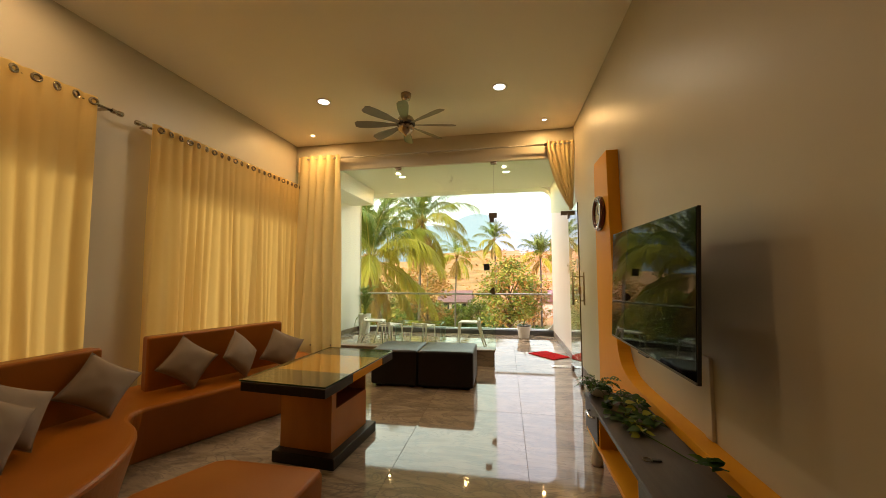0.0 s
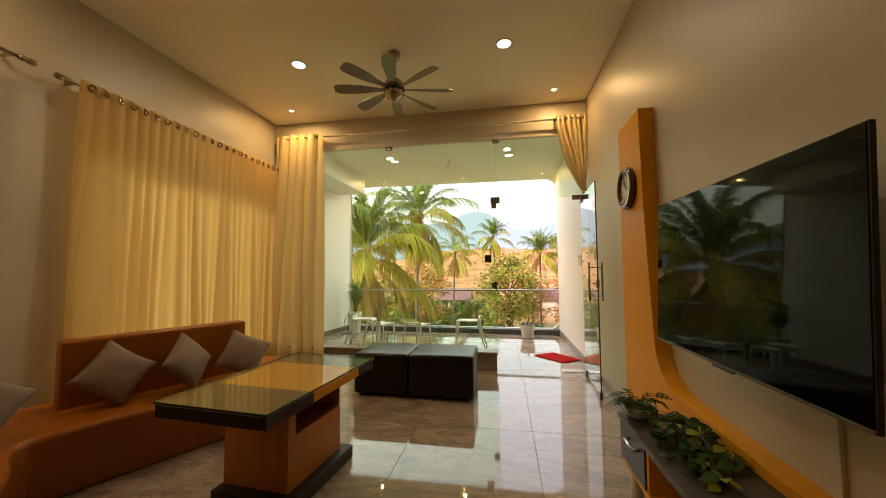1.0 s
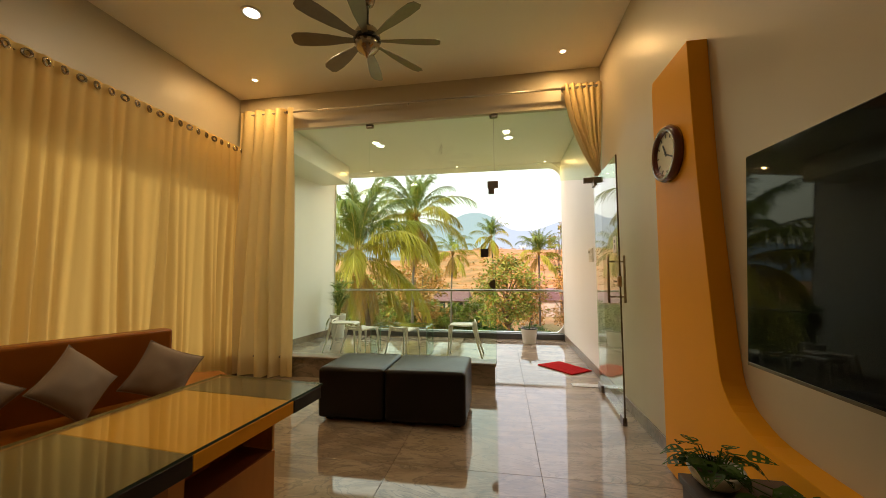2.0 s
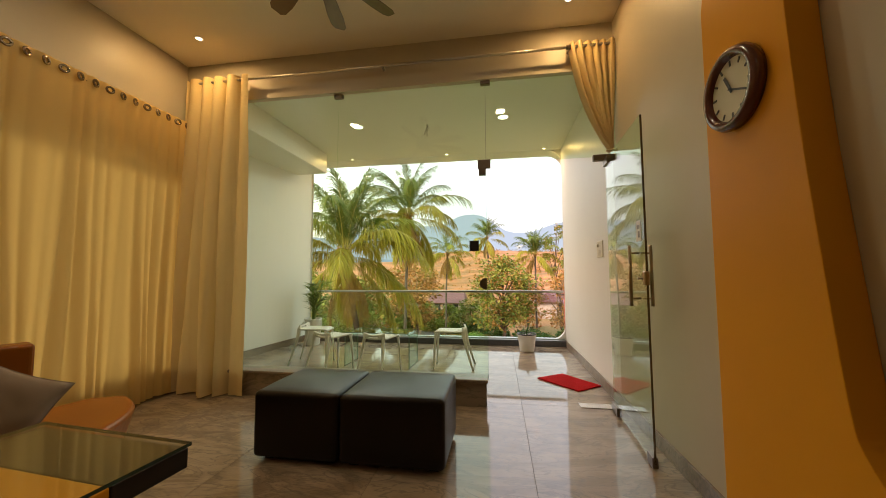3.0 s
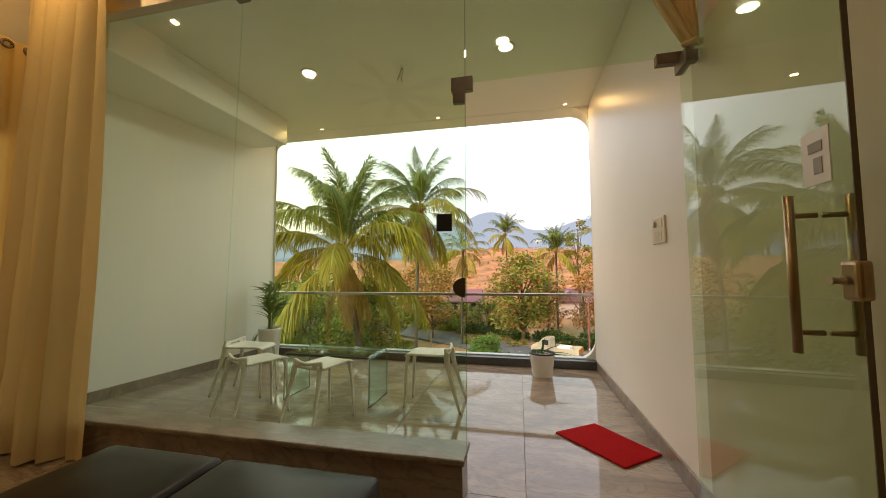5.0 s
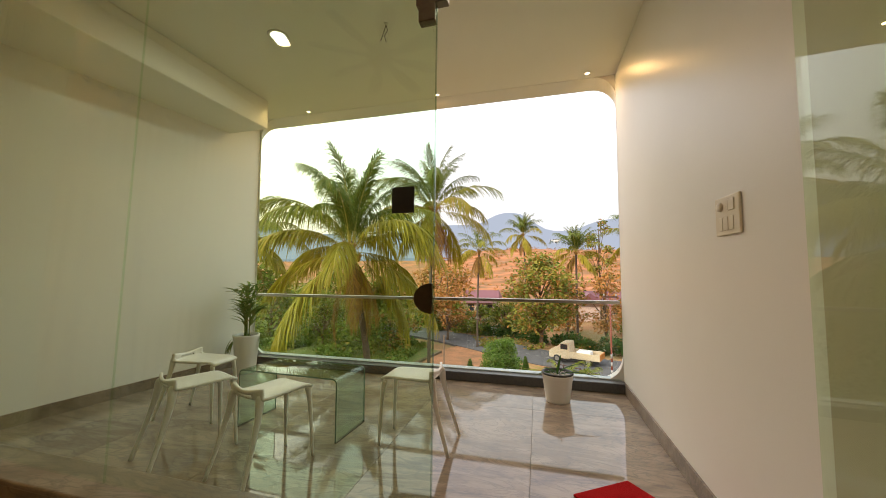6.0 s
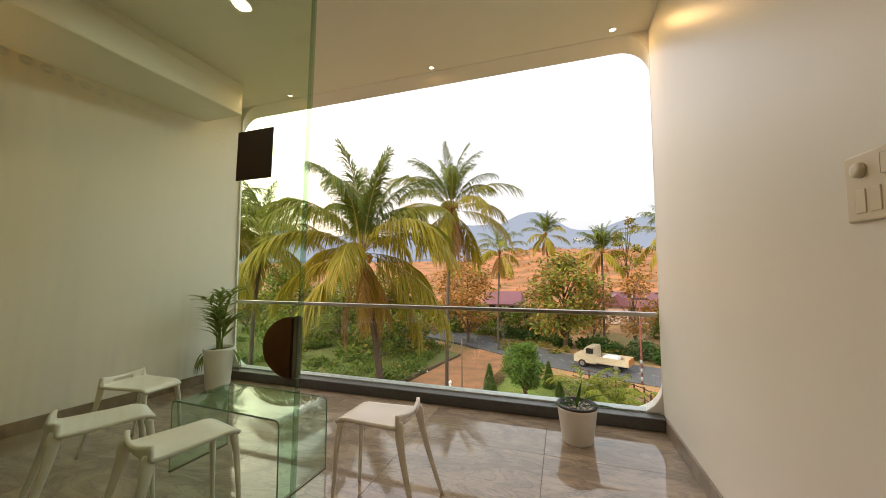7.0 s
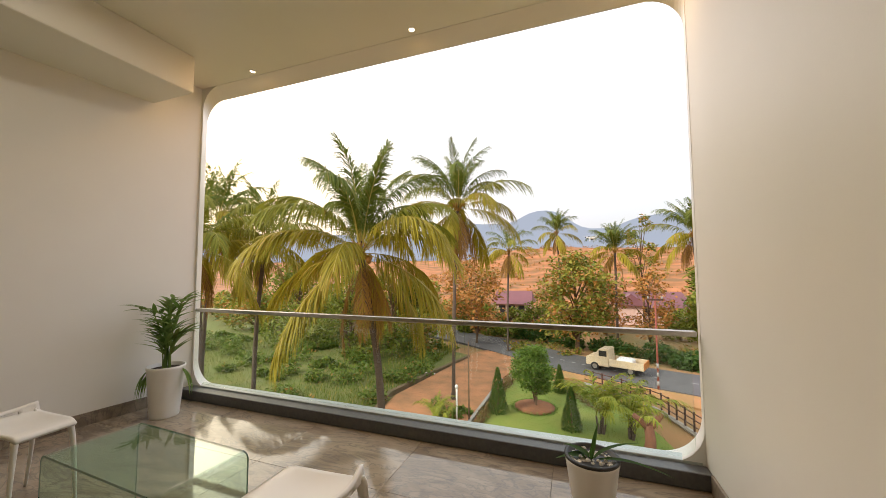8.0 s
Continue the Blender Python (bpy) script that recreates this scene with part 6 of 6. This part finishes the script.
GARDEN_FROND = leaf_mat("garden_frond_leaf", (0.15, 0.22, 0.025), (0.36, 0.37, 0.045), dry=(0.4, 0.3, 0.06), dry_amount=0.06)
clump_palm(0.2, 16.6, 2.7, 91, "clump of garden palms beside the lawn")
clump_palm(1.3, 16.5, 2.75, 94, "clump of garden palms beside the lawn")
clump_palm(-6.4, 15.2, 1.5, 92, "low leafy palm beside the track")
STUMP = mat("stump_bark", (0.27, 0.11, 0.065), 0.9, 0, (0.17, 0.075, 0.045), 6, 0.7, 0.8, 30)
stump = thing("tree_stump", pose(1.75, 15.3, GZ), "pruned reddish trunk with cut limbs", "tree stump")
part("trunk", tube([(0, 0, 0), (0.05, 0, 0.6), (0.0, 0, 1.15)], [0.22, 0.18, 0.16], 10), STUMP, stump, smooth=True)
part("limb", tube([(0, 0, 1.0), (0.3, 0.05, 1.35), (0.45, 0.05, 1.6)], [0.13, 0.11, 0.10], 9), STUMP, stump, smooth=True)
part("limb", tube([(0, 0, 1.0), (-0.28, 0, 1.3), (-0.5, 0, 1.45)], [0.13, 0.10, 0.09], 9), STUMP, stump, smooth=True)


# ---- fence, poles, houses, truck ----
fence = thing("fence", pose(0, 0, GZ), "low rusty iron fence on a kerb", "fence")
line = [Vector((4.35, 16.4, 0)), Vector((3.85, 17.9, 0)), Vector((3.1, 20.1, 0)), Vector((1.6, 22.0, 0)), Vector((-0.25, 23.4, 0))]
for a, c in zip(line, line[1:]):
    n = max(2, int((c - a).length / 0.55))
    for k in range(n):
        p = a.lerp(c, k / n)
        part("post", box(p.x - 0.035, p.x + 0.035, p.y - 0.035, p.y + 0.035, 0, 0.95, 0.008, 1), IRON, fence)
    for z in (0.35, 0.62, 0.88):
        part("bar", tube([a + Vector((0, 0, z)), (a + c) / 2 + Vector((0, 0, z)), c + Vector((0, 0, z))], 0.025, 6), IRON, fence)
    part("footing", tube([a + Vector((0, 0, 0.06)), (a + c) / 2 + Vector((0, 0, 0.06)), c + Vector((0, 0, 0.06))], 0.10, 6), CONCRETE, fence)


def pole(x, y, h, r, material, label, bands=False):
    th = thing("pole", pose(x, y, GZ), label, "pole", "roadside poles")
    part("shaft", tube([(0, 0, -0.2), (0, 0, h / 2), (0, 0, h)], [r, r * 0.85, r * 0.7], 10), material, th, smooth=True)
    if bands:
        for k in range(3):
            part("band", tube([(0, 0, 0.25 + 0.5 * k), (0, 0, 0.37 + 0.5 * k), (0, 0, 0.5 + 0.5 * k)], r * 1.06, 10), LINE, th, smooth=True)
    return th


red_pole = pole(3.7, 23.8, 5.4, 0.06, mat("red_oxide", (0.25, 0.06, 0.04), 0.7, 0, (0.18, 0.05, 0.03), 3, 0.5), "red and white banded roadside pole with a cross bar", True)
part("cross_bar", box(-0.42, 0.42, -0.04, 0.04, 5.1, 5.2), IRON, red_pole)
for k in (-0.36, 0.36):
    part("insulator", lathe([(0.03, 5.2), (0.05, 5.25), (0.04, 5.33), (0.02, 5.36)], 10, m=Matrix.Translation((k, 0, 0))), CONCRETE, red_pole)
pole(-5.35, 16.0, 3.6, 0.04, WOOD_BARK, "thin weathered wooden pole beside the lawn")
lampost = thing("garden_lamp", pose(-5.85, 15.75, GZ), "white garden lamp post with a round head", "lamp post")
part("post", tube([(0, 0, 0), (0, 0, 0.8), (0, 0, 1.5)], 0.04, 10), WHITE_PL, lampost, smooth=True)
part("head", lathe([(0.03, 1.5), (0.075, 1.54), (0.08, 1.62), (0.03, 1.68)], 16), WHITE_PL, lampost, smooth=True)


def house(x, y, w, d, h, roof_h, rz, label):
    th = thing("house", pose(x, y, GZ, 0, 0, rz), label, "house", "far houses")
    part("wall", box(-w / 2, w / 2, -d / 2, d / 2, 0, h), HOUSE, th)
    b = bmesh.new()
    o = 0.6
    vs = [b.verts.new(p) for p in ((-w / 2 - o, -d / 2 - o, h - 0.15), (w / 2 + o, -d / 2 - o, h - 0.15), (w / 2 + o, d / 2 + o, h - 0.15), (-w / 2 - o, d / 2 + o, h - 0.15),
                                   (-w / 2 - o * 0.5, 0, h + roof_h), (w / 2 + o * 0.5, 0, h + roof_h))]
    for q in ((0, 1, 5, 4), (2, 3, 4, 5), (0, 4, 3), (1, 2, 5), (3, 2, 1, 0)):
        b.faces.new([vs[i] for i in q])
    part("roof", b, ROOF, th, "maroon pitched roof")
    for k in (-1, 0, 1):
        wn_ob = part("window", box(k * w * 0.3 - 0.45, k * w * 0.3 + 0.45, -d / 2 - 0.04, -d / 2 + 0.02, 1.0, 2.1), BLACK, th)
        part("window_frame", box(k * w * 0.3 - 0.52, k * w * 0.3 + 0.52, -d / 2 - 0.03, -d / 2 - 0.005, 0.92, 1.0), WHITE_PL, wn_ob)


house(-8.85, 52, 4.4, 5.0, 2.5, 1.5, 0, "low far house with a maroon roof")
house(9.2, 55, 6.4, 6.0, 2.3, 1.7, 8, "long far house with a maroon roof and pale walls")
house(6.0, 52.0, 2.6, 3.0, 2.6, 1.3, 90, "far porch with a maroon gable")


def truck():
    th = thing("pickup_truck", pose(1.85, 26.9, GZ + 0.10, 0, 0, -21) @ Matrix.Scale(0.92, 4), "small cream pickup truck on the road", "truck")
    prof = [(-1.95, 0.35), (-1.95, 0.85), (-1.85, 0.98), (-1.35, 1.06), (-1.0, 1.58), (-0.35, 1.62), (-0.3, 0.9), (-0.3, 0.35)]
    b = bmesh.new()
    lo, hi = [b.verts.new((x, -0.75, z)) for x, z in prof], [b.verts.new((x, 0.75, z)) for x, z in prof]
    b.faces.new(lo)
    b.faces.new(list(reversed(hi)))
    for i in range(len(prof)):
        j = (i + 1) % len(prof)
        b.faces.new((lo[i], hi[i], hi[j], lo[j]))
    bmesh.ops.recalc_face_normals(b, faces=b.faces[:])
    bmesh.ops.bevel(b, geom=b.edges[:], offset=0.04, segments=2, affect="EDGES")
    cab = part("cab", b, TRUCK, th)
    for s in (-1, 1):
        part("side_window", box(-1.0, -0.45, s * 0.755 - 0.006, s * 0.755 + 0.006, 1.08, 1.48, 0.003), BLACK, cab)
    part("bed_floor", box(-0.28, 1.95, -0.78, 0.78, 0.45, 0.55, 0.01), TRUCK, th)
    for s in (-1, 1):
        part("bed_side", box(-0.28, 1.95, s * 0.78 - 0.03, s * 0.78 + 0.03, 0.5, 0.95, 0.01), TRUCK, th)
    part("tailgate", box(1.92, 1.98, -0.8, 0.8, 0.5, 0.95, 0.01), mat("orange_paint", (0.6, 0.2, 0.03), 0.4), th)
    part("load", box(0.1, 1.2, -0.5, 0.5, 0.55, 1.02, 0.15, 3), WHITE_PL, th)
    part("chassis", box(-1.8, 1.8, -0.5, 0.5, 0.28, 0.46, 0.01), BLACK, th)
    for x in (-1.3, 1.1):
        for s in (-1, 1):
            wb = lathe([(0.2, -0.09), (0.29, -0.08), (0.31, 0), (0.29, 0.08), (0.2, 0.09)], 20)
            bmesh.ops.transform(wb, matrix=pose(x, s * 0.68, 0.31, 90, 0, 0), verts=wb.verts[:])
            tyre = part("wheel", wb, RUBBER, th, smooth=True)
            rb = lathe([(0.17, -0.095), (0.15, 0), (0.17, 0.095)], 16)
            bmesh.ops.transform(rb, matrix=pose(x, s * 0.68, 0.31, 90, 0, 0), verts=rb.verts[:])
            part("rim", rb, STEEL, tyre)


truck()


# ---- far mountains ----
def ridge(name, y, z_of, material, label):
    vs, fs = [], []
    xs = [-6000 + 60 * i for i in range(201)]
    for i, x in enumerate(xs):
        vs += [(x, y, -60), (x, y + 200, z_of(x))]
        if i:
            fs.append((2 * i - 2, 2 * i, 2 * i + 1, 2 * i - 1))
    tagged(raw(name, vs, fs, material), label, "mountains", kind="structure")


def peaks(x):
    z = 262 + 70 * noise.noise(Vector((x * 0.0011, 0, 5))) + 30 * noise.noise(Vector((x * 0.005, 0, 2)))
    for c, w, h in ((-190, 230, 175), (-900, 420, 130), (560, 260, 110), (-2600, 500, 130), (-1700, 350, 60)):
        z += h * math.exp(-((x - c) / w) ** 2)
    return z


ridge("backdrop_mountains", 2500, peaks, HAZE_GLOW, "glowing mountain ridge on the horizon with painted blue haze")
ridge("backdrop_foothills", 1500, lambda x: 70 + 30 * noise.noise(Vector((x * 0.003, 0, 9))), HAZE_GLOW2, "glowing foothills with painted blue haze")


# ---- small things outdoors ----
scrap = thing("litter", pose(-9.9, 22.4, GZ + 0.05, 0, 0, 30), "crumpled white plastic sheet beside the track", "litter")
b = bmesh.new()
bmesh.ops.create_icosphere(b, subdivisions=2, radius=0.3)
for v in b.verts:
    v.co = Vector((v.co.x * 1.25, v.co.y * 0.9, max(v.co.z, -0.05) * 0.45)) * (1 + 0.9 * noise.noise(v.co * 7))
part("sheet", b, WHITE_PL, scrap)
drone = thing("drone", pose(-0.15, 12.0, 2.27, 0, 0, 20), "small white quadcopter hovering above the garden", "drone")
part("body", box(-0.06, 0.06, -0.09, 0.09, -0.035, 0.03, 0.02, 3), WHITE_PL, drone, smooth=True)
for sx in (-1, 1):
    for sy in (-1, 1):
        arm = part("arm", tube([(sx * 0.04, sy * 0.05, 0.01), (sx * 0.09, sy * 0.09, 0.02), (sx * 0.14, sy * 0.13, 0.02)], 0.012, 6), WHITE_PL, drone)
        part("motor", lathe([(0.016, 0.01), (0.018, 0.03), (0.012, 0.05)], 10, m=Matrix.Translation((sx * 0.14, sy * 0.13, 0))), BLACK, arm)
        part("propeller", box(sx * 0.14 - 0.1, sx * 0.14 + 0.1, sy * 0.13 - 0.009, sy * 0.13 + 0.009, 0.05, 0.053), WHITE_PL, arm)
    part("skid", tube([(sx * 0.05, -0.06, -0.03), (sx * 0.07, 0, -0.11), (sx * 0.05, 0.06, -0.03)], 0.006, 5), WHITE_PL, drone)
part("camera_ball", lathe([(0.01, -0.075), (0.025, -0.065), (0.028, -0.05), (0.02, -0.035)], 12), BLACK, drone)

# ---- floor slabs, each cut from another part of the block ----
xs = [XL, -3.62, -2.70, -1.78, -0.86, XR]
ys = [YB, -5.43, -3.6, -1.78, -0.03, 1.9, 2.51]
for x0, x1 in zip(xs, xs[1:]):
    for y0, y1 in zip(ys, ys[1:]):
        if x0 == XL and y0 > -0.1:
            x0 = XL - 0.29
        part("slab", box(x0 + 0.001, x1 - 0.001, y0 + 0.001, y1 - 0.001, -0.02, 0.0, 0.0008, 1), MARBLE, floor)
